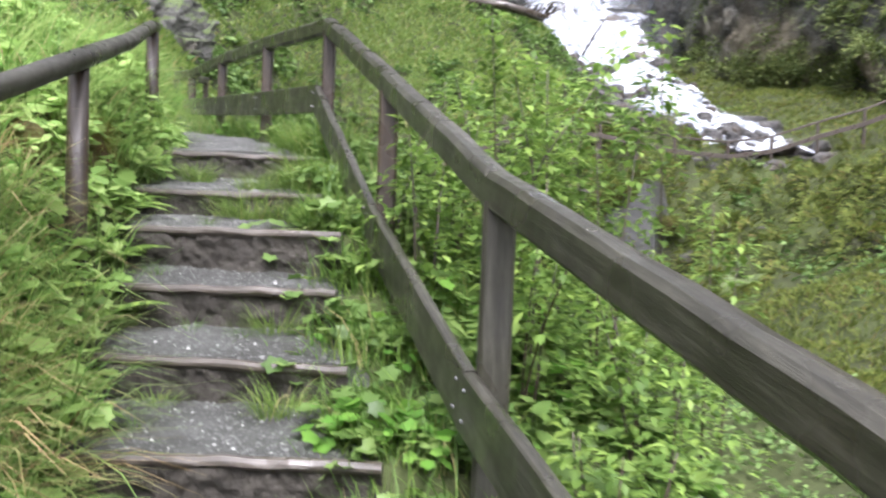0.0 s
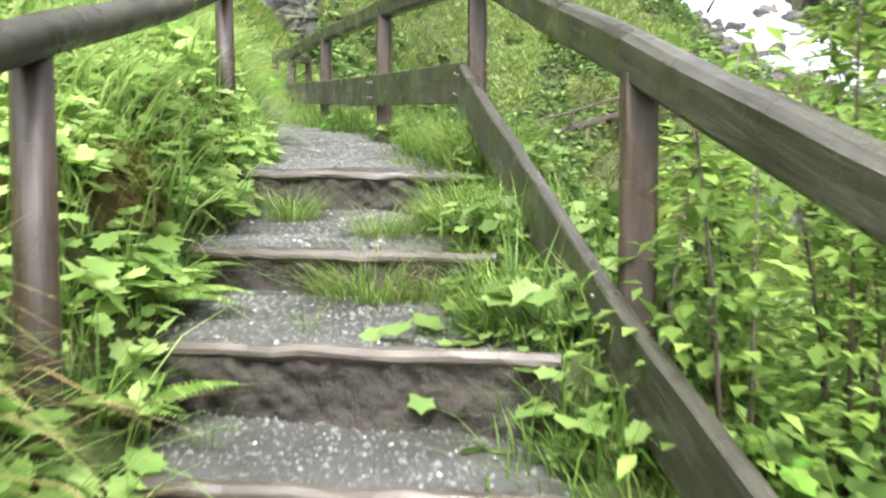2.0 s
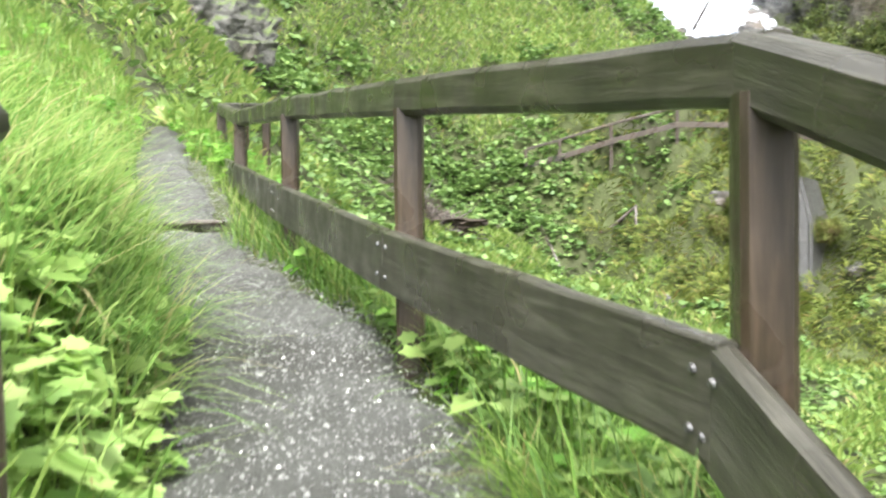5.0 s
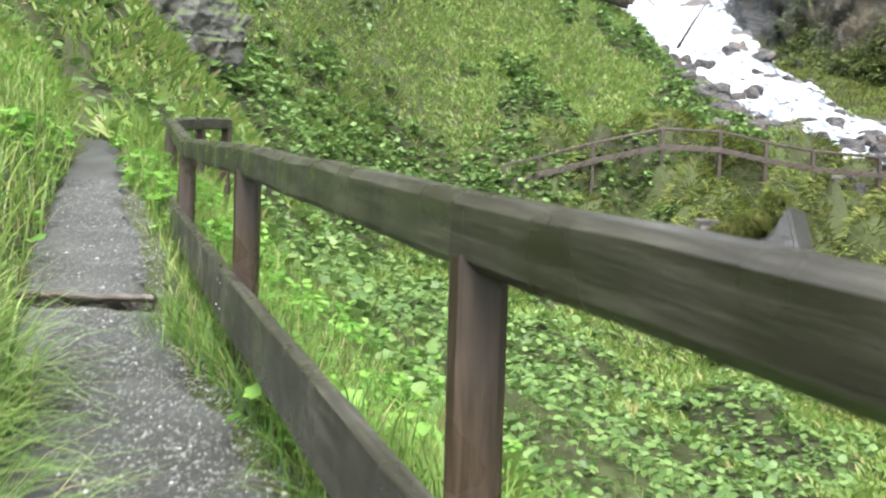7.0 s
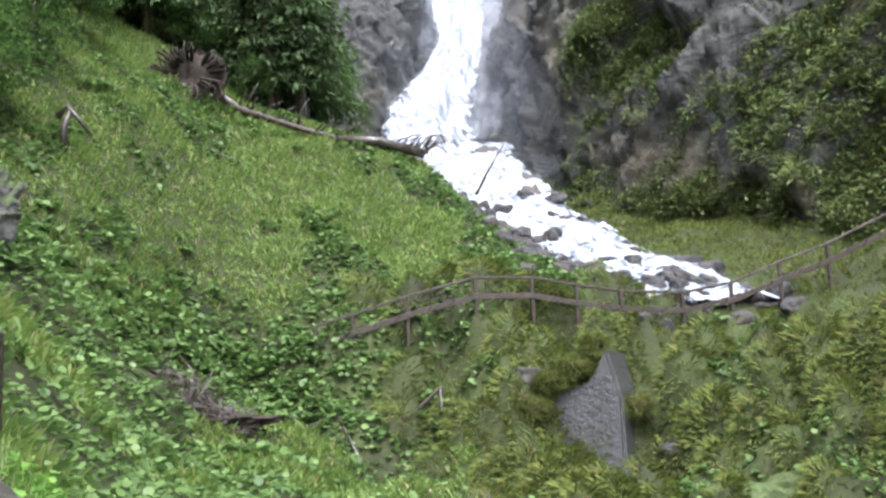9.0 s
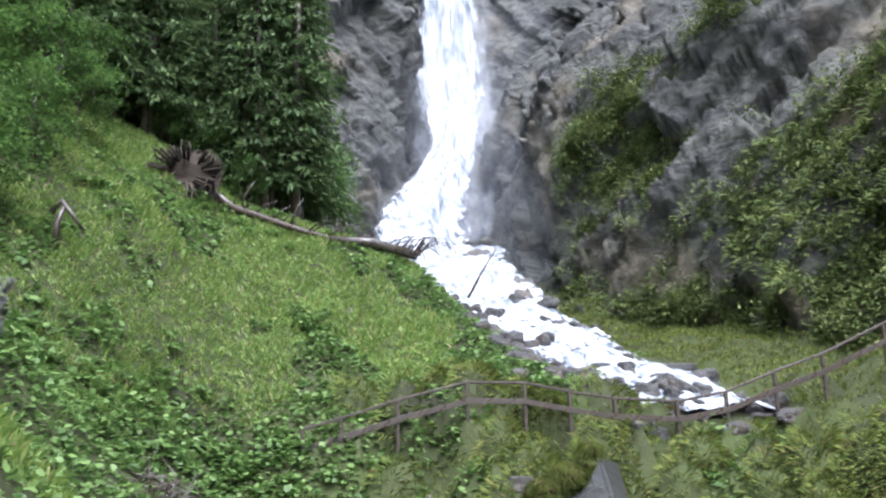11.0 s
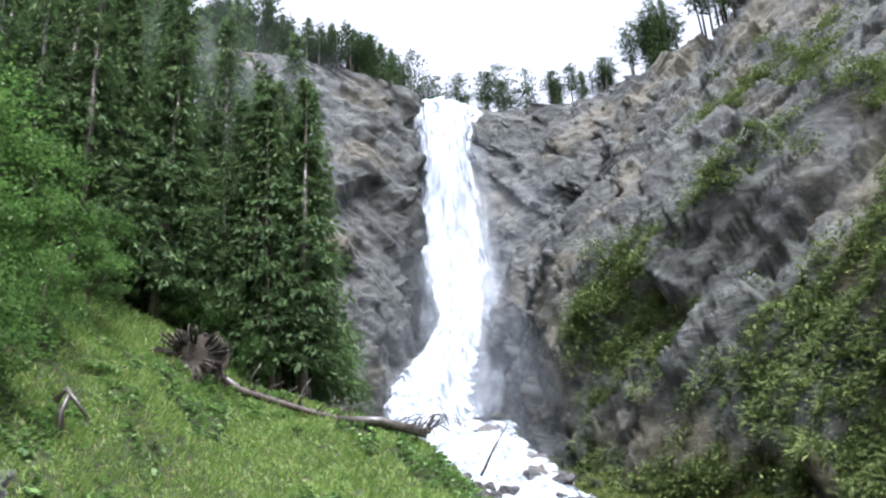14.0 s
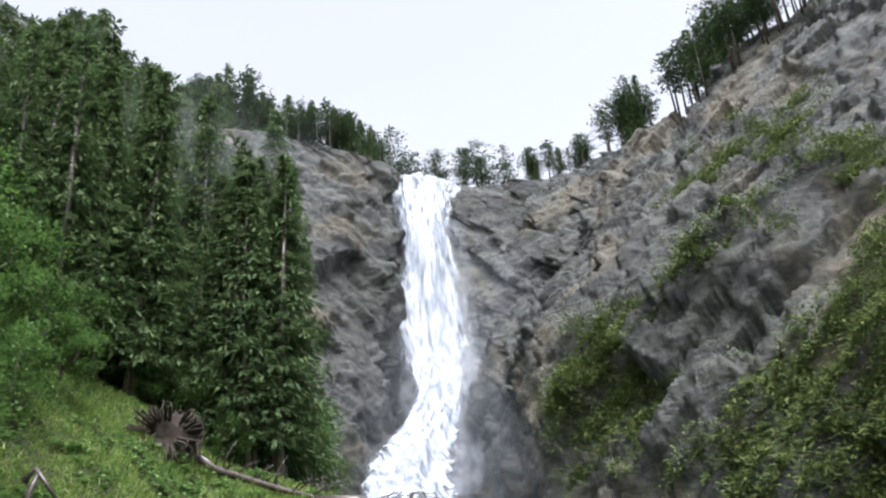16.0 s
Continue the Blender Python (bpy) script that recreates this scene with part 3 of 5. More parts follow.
fall = tagged(new("waterfall"), "white waterfall plunging down a dark rock notch", "waterfall", kind="structure")
water_sheet("falling_water", [(12.3, 88.6, 57.0), (12.5, 87.6, 54), (13.0, 87, 49.6), (12.7, 86.4, 45), (11.8, 85.6, 39.3), (12.6, 84.5, 35.1), (13.2, 83, 31.9), (10.6, 79, 27.6), (7.0, 74.5, 23.3), (6.7, 71.5, 20.3), (6.6, 69, 17.5)],
            [(19.5, 88.6, 57.0), (18.9, 87.6, 54), (18.1, 87, 50.5), (18.5, 86.4, 45.7), (18.8, 85.2, 38.5), (18.0, 84.2, 34.6), (17.2, 83, 31.4), (15.6, 79, 26.7), (14.3, 74.5, 21.6), (13.4, 71.5, 19), (12.6, 69, 17)], 90, 280, M_fall, 0.9, 61, -0.12, fall)
# spray torn off the sides of the fall
for side_, (a_, b_) in enumerate((((11.6, 86.2, 50), (17.0, 84.0, 22)), ((15.6, 85.6, 50), (20.0, 82.5, 22)))):
    veil = water_sheet("veil", [a_, ((a_[0] + b_[0]) / 2 - 3.6, 84, 36), (b_[0] - 6, b_[1] - 4, b_[2])], [(a_[0] + 4, a_[1], a_[2]), ((a_[0] + b_[0]) / 2 + 2.6, 84, 36), (b_[0] + 1, b_[1] - 4, b_[2])], 40, 120, M_veil, 0.8, 65 + side_, -0.35, fall)
    veil.visible_shadow = False

def slabs_bed(x, y):
    return slabs(x * 0.8, y * 0.9, 75) - 0.5 + 0.4 * fbm(x * 2, y * 2, 3, seed=76)


sy_ = np.linspace(37.5, 78, 260)
su_ = np.linspace(-1, 1, 44)
SU, SY = np.meshgrid(su_, sy_, indexing="ij")
SX = stream_x(SY) + SU * np.interp(SY, STREAM_Y, STREAM_W)
bed_z = stream_z(SY) + 0.7 * slabs_bed(SX, SY) - 0.5
stream_bed = new("stream_bed", mesh_from("stream_bed", np.stack([SX, SY, bed_z], -1).reshape(-1, 3), grid_faces(len(su_), len(sy_)), M_stone, False))
tagged(stream_bed, "dark wet broken rock under the white stream", "stream bed", kind="structure")
SZ = stream_z(SY) + 0.5 * fbm(SX * 0.9, SY * 0.9, 4, seed=71) - 0.25 * SU ** 2 + 0.1
stream = new("stream", mesh_from("stream", np.stack([SX, SY, SZ], -1).reshape(-1, 3), grid_faces(len(su_), len(sy_)), M_foam, True))
stream.data.attributes.new("cover", "FLOAT", "POINT").data.foreach_set("value", (0.33 * (1 - SU ** 4) + 0.085 + 0.25 * fbm(SX * 0.8, SY * 0.35, 3, seed=72) + 0.12 * sstep(46, 52, SY)).astype(np.float32).ravel())
tagged(stream, "foaming white mountain stream tumbling over boulders", "stream", kind="structure")


# ---- boulders ----
def boulder_mesh(name, sx, sy, sz, material, seed, sub=3, rough=0.35):
    bm = bmesh.new()
    bmesh.ops.create_icosphere(bm, subdivisions=sub, radius=1)
    off = Vector((seed * 3.7, seed * 1.3, seed * 2.1))
    for v in bm.verts:
        n = noise.noise(v.co * 0.9 + off) * rough * 1.4 + noise.noise(v.co * 2.6 + off) * rough * 0.5
        c = Vector([math.copysign(abs(a) ** 0.75, a) for a in v.co]) * (1 + n)
        v.co = (c.x * sx, c.y * sy, c.z * sz)
    return bm_mesh(name, bm, material, False)


rng = np.random.default_rng(5)
stone_meshes = [boulder_mesh("boulder", 1.0, 0.8, 0.62, M_stone, k + 1) for k in range(6)]
for k in range(90):
    y = 37.8 + 15 * rng.random() ** 1.4
    side = rng.uniform(-1.2, 1.1) if k % 3 else rng.uniform(-1.5, -0.85)
    x = float(stream_x(y)) + side * float(np.interp(y, STREAM_Y, STREAM_W))
    r = 0.16 + 0.5 * rng.random() ** 1.8
    ob = new("boulder", stone_meshes[k % 6])
    z = float(stream_z(y)) - r * 0.12 if abs(side) < 1 else float(height(x, y)) + 0.1
    ob.matrix_world = pose(x, y, z, rng.uniform(-20, 20), rng.uniform(-20, 20), rng.uniform(0, 360)) @ Matrix.Diagonal((r, r, r, 1))
    tagged(ob, "dark wet boulder standing in the white stream", "boulder", "boulders of the stream")
# slab-faced rock in the bank
bm = bmesh.new()
front = [(7.40, 0.4), (8.4, 0.2), (9.22, 0.7), (9.28, 3.2), (9.0, 4.65), (8.62, 3.9), (8.3, 3.55), (7.9, 3.5), (7.45, 3.2), (7.55, 2.0)]
f0 = [bm.verts.new((x, 34.25 - 0.5 * (x - 7.4) + 0.10 * z, z)) for x, z in front]
f1 = [bm.verts.new((x + 0.8, 35.1 - 0.5 * (x - 7.4) + 0.10 * z, z * 0.96 + 0.05)) for x, z in front]
bm.faces.new(f0)
for i in range(len(front)):
    j = (i + 1) % len(front)
    bm.faces.new((f0[j], f0[i], f1[i], f1[j]))
bmesh.ops.recalc_face_normals(bm, faces=bm.faces)
bmesh.ops.bevel(bm, geom=list(bm.edges), offset=0.09, segments=2, affect="EDGES")
slab = new("slab_rock", bm_mesh("slab_rock", bm, M_slab))
tagged(slab, "large wet dark slab-faced rock in a mossy bank", "rock")

# ---- plants: leaf shapes, each a few triangles ----
def blade(width=0.028, bend=0.35):
    """A grass blade one unit long."""
    t = [0, 0.35, 0.7]
    v, f = [], []
    for k in t:
        w = width * (1 - 0.6 * k)
        v += [(-w, bend * k * k, k), (w, bend * k * k, k)]
    v.append((0, bend * 1.15, 0.96))
    f = [(0, 1, 3), (0, 3, 2), (2, 3, 5), (2, 5, 4), (4, 5, 6)]
    return np.array(v), np.array(f)


def lobed_leaf(lobes=5, depth=0.25, cup=0.12):
    """A broad lobed leaf one unit across, in the xy plane, its stalk end at the origin."""
    n = lobes * 2 + 1
    v = [(0, 0.42, -cup * 0.4)]
    for k in range(n):
        a = math.pi * (-0.5 + 0.12) + (2 * math.pi - 0.24 * math.pi) * k / (n - 1)
        r = 0.5 * (1 - depth * (k % 2 == 0))
        x, y = r * math.cos(a), 0.45 + r * math.sin(a)
        v.append((x, y, cup * (x * x * 2.5 - 0.5 * (y - 0.45))))
    v.append((0, 0.0, 0.02))
    f = [(0, k, k + 1) for k in range(1, n)] + [(0, n, n + 1), (0, n + 1, 1)]
    return np.array(v), np.array(f)


def flat_leaf():
    v = [(0, 0, 0), (0.3, 0.5, 0.08), (0, 1, -0.05), (-0.3, 0.45, 0.06)]
    return np.array(v), np.array([(0, 1, 2), (0, 2, 3)])


def small_leaf(fold=0.15):
    v = [(0, 0, 0), (0.28, 0.45, fold), (0, 1, -0.05), (-0.28, 0.45, fold), (0, 0.5, 0)]
    return np.array(v), np.array([(0, 1, 4), (1, 2, 4), (2, 3, 4), (3, 0, 4)])


def far_blade():
    v = [(-0.07, 0, 0), (0.07, 0, 0), (0.045, 0.28, 0.66), (0, 0.62, 0.92)]
    return np.array(v), np.array([(0, 1, 2), (0, 2, 3)])


def needle_spray():
    v = [(0, 0, 0), (0.17, 0.45, -0.05), (0.0, 1.0, -0.16), (-0.17, 0.4, -0.07)]
    return np.array(v), np.array([(0, 1, 2), (0, 2, 3)])


def merge(chunks):
    vs, fs, o = [], [], 0
    for v, f in chunks:
        vs.append(v)
        fs.append(f + o)
        o += len(v)
    return np.concatenate(vs), np.concatenate(fs)


def stuff(name, chunks, material, label, category):
    v, f = merge(chunks)
    ob = new(name, mesh_from(name, v, f, material, False))
    return tagged(ob, label, category, kind="stuff")


M_grass = foliage("grass_blades", [(0.0, (0.09, 0.17, 0.030)), (0.5, (0.158, 0.265, 0.050)), (0.88, (0.245, 0.36, 0.085)), (0.96, (0.34, 0.33, 0.14)), (1.0, (0.42, 0.36, 0.17))], glow=0.5)
# pale grass; its paleness also offsets the shade on the hill-side bank
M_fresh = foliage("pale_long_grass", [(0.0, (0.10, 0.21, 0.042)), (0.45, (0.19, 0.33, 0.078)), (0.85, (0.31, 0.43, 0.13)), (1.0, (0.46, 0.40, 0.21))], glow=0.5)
# herb colours raised, to offset shade deep in the overgrown bank
M_bankleaf = foliage("bank_leaves", [(0.0, (0.18, 0.32, 0.075)), (0.5, (0.30, 0.48, 0.125)), (1.0, (0.44, 0.61, 0.20))], 0.45, glow=0.5)
# grass colours darkened, to tone down the light on the open verge
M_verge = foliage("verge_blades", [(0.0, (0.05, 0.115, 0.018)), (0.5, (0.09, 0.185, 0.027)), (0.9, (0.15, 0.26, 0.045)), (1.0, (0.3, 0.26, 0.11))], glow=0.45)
M_nettle = foliage("nettle_leaves", [(0.0, (0.072, 0.138, 0.030)), (0.5, (0.125, 0.22, 0.050)), (1.0, (0.225, 0.34, 0.09))], 0.45, glow=0.45)
M_straw = foliage("dry_grass", [(0.0, (0.240, 0.180, 0.072)), (0.5, (0.408, 0.324, 0.156)), (1.0, (0.192, 0.264, 0.060))])
M_herb = foliage("herb_leaves", [(0.0, (0.075, 0.200, 0.025)), (0.5, (0.138, 0.325, 0.044)), (1.0, (0.250, 0.475, 0.081))], 0.45, glow=0.5)
M_meadow = foliage("meadow_leaves", [(0.0, (0.062, 0.125, 0.030)), (0.5, (0.112, 0.20, 0.048)), (1.0, (0.19, 0.30, 0.085))], 0.5, glow=0.4)
M_mgrass = foliage("meadow_grass_blades", [(0.0, (0.10, 0.18, 0.037)), (0.5, (0.18, 0.29, 0.060)), (0.9, (0.28, 0.38, 0.095)), (1.0, (0.40, 0.35, 0.16))], glow=0.5)
M_moss = foliage("mossy_tufts", [(0.0, (0.045, 0.066, 0.014)), (0.45, (0.105, 0.15, 0.029)), (0.85, (0.20, 0.245, 0.05)), (1.0, (0.16, 0.112, 0.046))], 0.7, 0.45, 0.2)
M_shrub = foliage("shrub_leaves", [(0.0, (0.088, 0.168, 0.030)), (0.6, (0.168, 0.285, 0.058)), (1.0, (0.31, 0.46, 0.10))], 0.45, glow=0.5)
M_spruce = foliage("spruce_needles", [(0.0, (0.040, 0.074, 0.026)), (0.6, (0.072, 0.118, 0.040)), (1.0, (0.110, 0.165, 0.054))], 0.7, 0.4, 0.2)
M_pine = foliage("pine_needles", [(0.0, (0.030, 0.055, 0.024)), (1.0, (0.072, 0.114, 0.042))], 0.7, 0.25, 0.2)
M_ledge = foliage("ledge_leaves", [(0.0, (0.05, 0.08, 0.021)), (0.6, (0.095, 0.132, 0.036)), (1.0, (0.165, 0.20, 0.056))], 0.6, 0.3, 0.2)
M_leafy = foliage("tree_leaves", [(0.0, (0.045, 0.095, 0.022)), (0.6, (0.078, 0.155, 0.033)), (1.0, (0.135, 0.23, 0.055))], 0.5, glow=0.5)

rng = np.random.default_rng(11)


def on_ground(n, x0, x1, y0, y1, keep, lift=0.0):
    """Random places on the ground inside a rectangle, kept where keep(x, y) exceeds a random number."""
    x, y = rng.uniform(x0, x1, n), rng.uniform(y0, y1, n)
    k = keep(x, y) > rng.random(n)
    x, y = x[k], y[k]
    return np.stack([x, y, height(x, y) + lift], -1)


def off_way(x, y, left=0.04, right=0.02):
    """1 off the trodden way, 0 on it, ragged at the edge."""
    d = x - route_x(y)
    hw = np.interp(y, [-3, 5, 6.5, 9], [0.5, 0.5, 0.45, 0.42])
    rag = 0.13 * fbm(x * 2.2, y * 2.2, 3, seed=77)
    r = np.where((y > 0.6) & (y < 5.2), -0.22, right)
    return ((-d > left_half(y) + left + rag) | (d > hw + r + rag)).astype(float)


# grass along the way
def grass_keep(x, y):
    d = np.abs(x - route_x(y))
    return off_way(x, y) * np.clip(1.25 - d / 3.6, 0.22, 1) * sstep(-0.5, 0.1, fbm(x * 0.9, y * 0.9, 3, seed=79) + 0.15) * np.where(np.abs(x - route_x(y)) < 1.6, np.where(x < route_x(y), 0.7, 1.0), 0.6)


p = on_ground(165000, -6.5, 4.2, -1.4, 16.5, grass_keep, -0.01)
n = len(p)
ln = rng.uniform(0.12, 0.36, n) * (0.8 + 0.6 * (fbm(p[:, 0] * 0.8, p[:, 1] * 0.8, 3, seed=81) + 0.3))
ln = ln * np.where(p[:, 0] > route_x(p[:, 1]), 0.75, 1.1)
stuff("grass", [spread(blade(0.022, 0.55), p, rng.uniform(0, 6.28, n), rng.normal(0.0, 0.35, n) - 0.1, np.stack([ln * rng.uniform(0.6, 1.2, n), ln, ln], -1))], M_grass, "lush wet green grass hanging over the path edges", "grass")

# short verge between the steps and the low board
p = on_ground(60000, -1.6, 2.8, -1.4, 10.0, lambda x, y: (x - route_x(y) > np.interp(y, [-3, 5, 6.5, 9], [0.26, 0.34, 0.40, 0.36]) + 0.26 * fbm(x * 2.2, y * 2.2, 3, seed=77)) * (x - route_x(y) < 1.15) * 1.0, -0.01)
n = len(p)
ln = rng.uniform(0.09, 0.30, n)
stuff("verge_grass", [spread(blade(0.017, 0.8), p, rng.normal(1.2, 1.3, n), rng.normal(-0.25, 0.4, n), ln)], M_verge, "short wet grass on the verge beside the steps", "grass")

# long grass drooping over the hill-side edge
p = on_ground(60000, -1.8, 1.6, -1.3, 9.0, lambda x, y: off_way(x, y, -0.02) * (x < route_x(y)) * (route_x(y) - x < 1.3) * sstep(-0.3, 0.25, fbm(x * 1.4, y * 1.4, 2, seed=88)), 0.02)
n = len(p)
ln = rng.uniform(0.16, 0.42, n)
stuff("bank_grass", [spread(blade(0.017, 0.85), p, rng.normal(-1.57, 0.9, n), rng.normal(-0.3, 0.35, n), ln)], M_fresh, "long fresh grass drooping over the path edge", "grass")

# drooping dry grass on the hill side
p = on_ground(11000, -0.5, 0.95, -0.8, 2.4, lambda x, y: off_way(x, y) * sstep(-0.25, 0.2, fbm(x * 1.1, y * 1.1, 2, seed=83)) * (x < route_x(y)), 0.02)
n = len(p)
ln = rng.uniform(0.25, 0.5, n)
stuff("dry_grass", [spread(blade(0.014, 0.9), p, rng.normal(-1.6, 0.8, n), rng.normal(-0.5, 0.35, n), ln)], M_straw, "pale dry grass drooping down the bank", "grass")


# broad-leaved herbs: each plant a bunch of stalked leaves
def herb_plants(pts, size, leaves, shape, spread_r=0.5):
    m = len(pts)
    rep = np.repeat(np.arange(m), leaves)
    k = len(rep)
    yaw = rng.uniform(0, 6.28, k)
    r = rng.uniform(0.1, 1.0, k) * spread_r
    sz = size[rep]
    base = pts[rep] + np.stack([-np.sin(yaw) * r * sz, np.cos(yaw) * r * sz, sz * rng.uniform(0.35, 1.2, k)], -1)
    ls = sz * rng.uniform(0.35, 0.75, k)
    lv = spread(shape, base, yaw, rng.normal(-0.25, 0.3, k), ls, rng.normal(0, 0.25, k))
    # stalks
    st = spread((far_blade()[0] * np.array([0.25, 0.0, 1.05]), far_blade()[1]), pts[rep], yaw, -np.arctan2(r * sz, base[:, 2] - pts[rep][:, 2]), np.linalg.norm(base - pts[rep], axis=1))
    return [lv, st]


def herb_keep(x, y):
    d = x - route_x(y)
    return off_way(x, y, 0.02, 0.0) * sstep(-0.1, 0.35, fbm(x * 0.7, y * 0.7, 3, seed=85) + 0.12 + 0.25 * ((d > 0.9) & (y < 5.0)))


p = on_ground(7500, -6.5, 4.5, -1.2, 16, herb_keep)
stuff("herbs", herb_plants(p, rng.uniform(0.07, 0.17, len(p)), 8, lobed_leaf(5, 0.25)), M_herb, "broad-leaved green herbs beside the path", "plants")
p = on_ground(4200, -1.6, 1.0, -1.2, 7.5, lambda x, y: off_way(x, y, 0.0, 0.0) * (x < route_x(y)) * np.clip(1.3 - (route_x(y) - x) * 0.55, 0, 1))
stuff("bank_plants", herb_plants(p, rng.uniform(0.08, 0.18, len(p)), 10, lobed_leaf(7, 0.26)), M_bankleaf, "fresh green leafy plants on the bank above the steps", "plants")
p = on_ground(5400, 1.2, 7.0, -0.5, 7.5, lambda x, y: (x - route_x(y) > 0.85) * 1.0)
stuff("bank_herbs", herb_plants(p, rng.uniform(0.10, 0.19, len(p)), 7, lobed_leaf(3, 0.12)), M_nettle, "dense nettle-like herbs on the bank below the railing", "plants")
p = on_ground(3200, -0.5, 2.8, -1.2, 7.5, lambda x, y: (x - route_x(y) > np.interp(y, [4.4, 5.2], [0.26, 0.46]) + np.interp(y, [4.4, 5.2], [0.3, 0.1]) * fbm(x * 1.5, y * 1.5, 3, seed=87)) * (x - route_x(y) < 1.05) * 1.0)
stuff("verge_herbs", herb_plants(p, rng.uniform(0.07, 0.17, len(p)), 8, lobed_leaf(5, 0.3)), M_nettle, "small leafy herbs creeping over the step ends", "plants")
# tufts on the treads
TUFTS = [(0.62, 2.2, 0.07, 0.16, 120), (0.60, 3.78, 0.17, 0.27, 520), (0.78, 3.82, 0.12, 0.24, 260), (0.56, 4.28, 0.13, 0.2, 320), (0.72, 4.32, 0.10, 0.2, 200), (0.86, 4.35, 0.16, 0.34, 420), (1.08, 3.42, 0.15, 0.26, 420), (0.08, 4.7, 0.12, 0.24, 260),
         (0.86, 2.62, 0.05, 0.12, 90), (0.62, 2.66, 0.04, 0.14, 60), (0.36, 2.98, 0.05, 0.13, 80), (0.52, 3.3, 0.04, 0.15, 40), (0.80, 5.35, 0.2, 0.36, 620), (0.55, 5.9, 0.15, 0.3, 360), (0.62, 1.95, 0.05, 0.12, 80), (0.42, 5.45, 0.08, 0.12, 120), (1.1, 2.15, 0.12, 0.22, 260), (0.98, 2.7, 0.12, 0.22, 260)]
for (tx, ty, tr0, tl, m) in TUFTS:
    a = rng.uniform(0, 6.28, m)
    rr = tr0 * np.sqrt(rng.random(m))
    q = np.stack([tx + rr * np.cos(a), ty + 0.7 * rr * np.sin(a), np.full(m, float(route_z(np.array(ty))))], -1)
    ln = rng.uniform(0.4, 1.0, m) * tl * 0.82
    v, f = spread(blade(0.012, 0.95), q, a - 1.57 + rng.normal(0, 0.3, m), rng.normal(-0.22, 0.25, m), ln)
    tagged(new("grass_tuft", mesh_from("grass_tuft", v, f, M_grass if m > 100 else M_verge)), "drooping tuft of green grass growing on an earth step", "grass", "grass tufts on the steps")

# gravel
gy_ = rng.uniform(-1.0, 13.0, 36000)
gd = rng.uniform(-0.5, 0.5, 36000)
gp = np.stack([route_x(gy_) + gd, gy_, route_z(gy_) + 0.014 + 0.03 * fbm((route_x(gy_) + gd) * 3, gy_ * 3, 3, seed=22)], -1)
gp = gp[gd > -left_half(gy_)]
n = len(gp)
octa = (np.array([(1, 0, -0.2), (-0.9, 0.1, -0.2), (0.1, 0.8, -0.2), (0, -0.9, -0.1), (0.1, 0, 0.6)]), np.array([(0, 2, 4), (2, 1, 4), (1, 3, 4), (3, 0, 4)]))
M_gravel, nt_, pb_ = blank("gravel_stones")
geo_ = nt_.nodes.new("ShaderNodeNewGeometry")
nt_.links.new(ramp_nodes(nt_, geo_.outputs["Random Per Island"], [(0.0, (0.065, 0.066, 0.06)), (0.6, (0.105, 0.107, 0.098)), (0.965, (0.15, 0.152, 0.142)), (1.0, (0.45, 0.45, 0.42))]), pb_.inputs["Base Color"])
pb_.inputs["Roughness"].default_value = 0.6
stuff("gravel", [spread(octa, gp, rng.uniform(0, 6.28, n), rng.normal(0, 0.3, n), rng.gamma(3.0, 0.0012, n) + 0.002)], M_gravel, "loose grey and white gravel on the path", "gravel")


# ferns
def fern_mesh(seed, fronds=9, length=0.36):
    r = np.random.default_rng(seed)
    pos, yaw, tilt, size = [], [], [], []
    for k in range(fronds):
        a = 2 * math.pi * k / fronds + r.normal(0, 0.2)
        up = r.uniform(0.5, 1.0)
        L = length * r.uniform(0.7, 1.1)
        for j in range(1, 25):
            t = j / 24
            rad, z = L * t * math.cos(up * (1 - 0.6 * t)), L * (math.sin(up) * t - 0.55 * t * t)
            for side in (-1, 1):
                pos.append((-math.sin(a) * rad, math.cos(a) * rad, z))
                yaw.append(a + side * 1.25)
                tilt.append(-0.15)
                size.append(L * 0.24 * math.sin(math.pi * min(1, 0.14 + t * 0.86)) + 0.008)
    return mesh_from("fern", *spread((small_leaf(0.03)[0] * np.array([0.55, 1, 1]), small_leaf()[1]), np.array(pos), np.array(yaw), np.array(tilt), np.array(size)), M_shrub)


fern_data = [fern_mesh(k) for k in range(3)]
for k, (x, y) in enumerate([(0.12, 3.0), (0.02, 3.35), (-0.1, 3.75), (0.22, 2.75), (-0.2, 4.2), (0.1, 2.2), (-0.35, 4.5), (0.2, 3.55)]):
    fern = new("fern", fern_data[k % 3])
    fern.matrix_world = pose(x, y, float(height(x, y)) + 0.02, 0, 0, 70 * k)
    tagged(fern, "bright green fern on the damp bank", "fern", "ferns beside the steps")


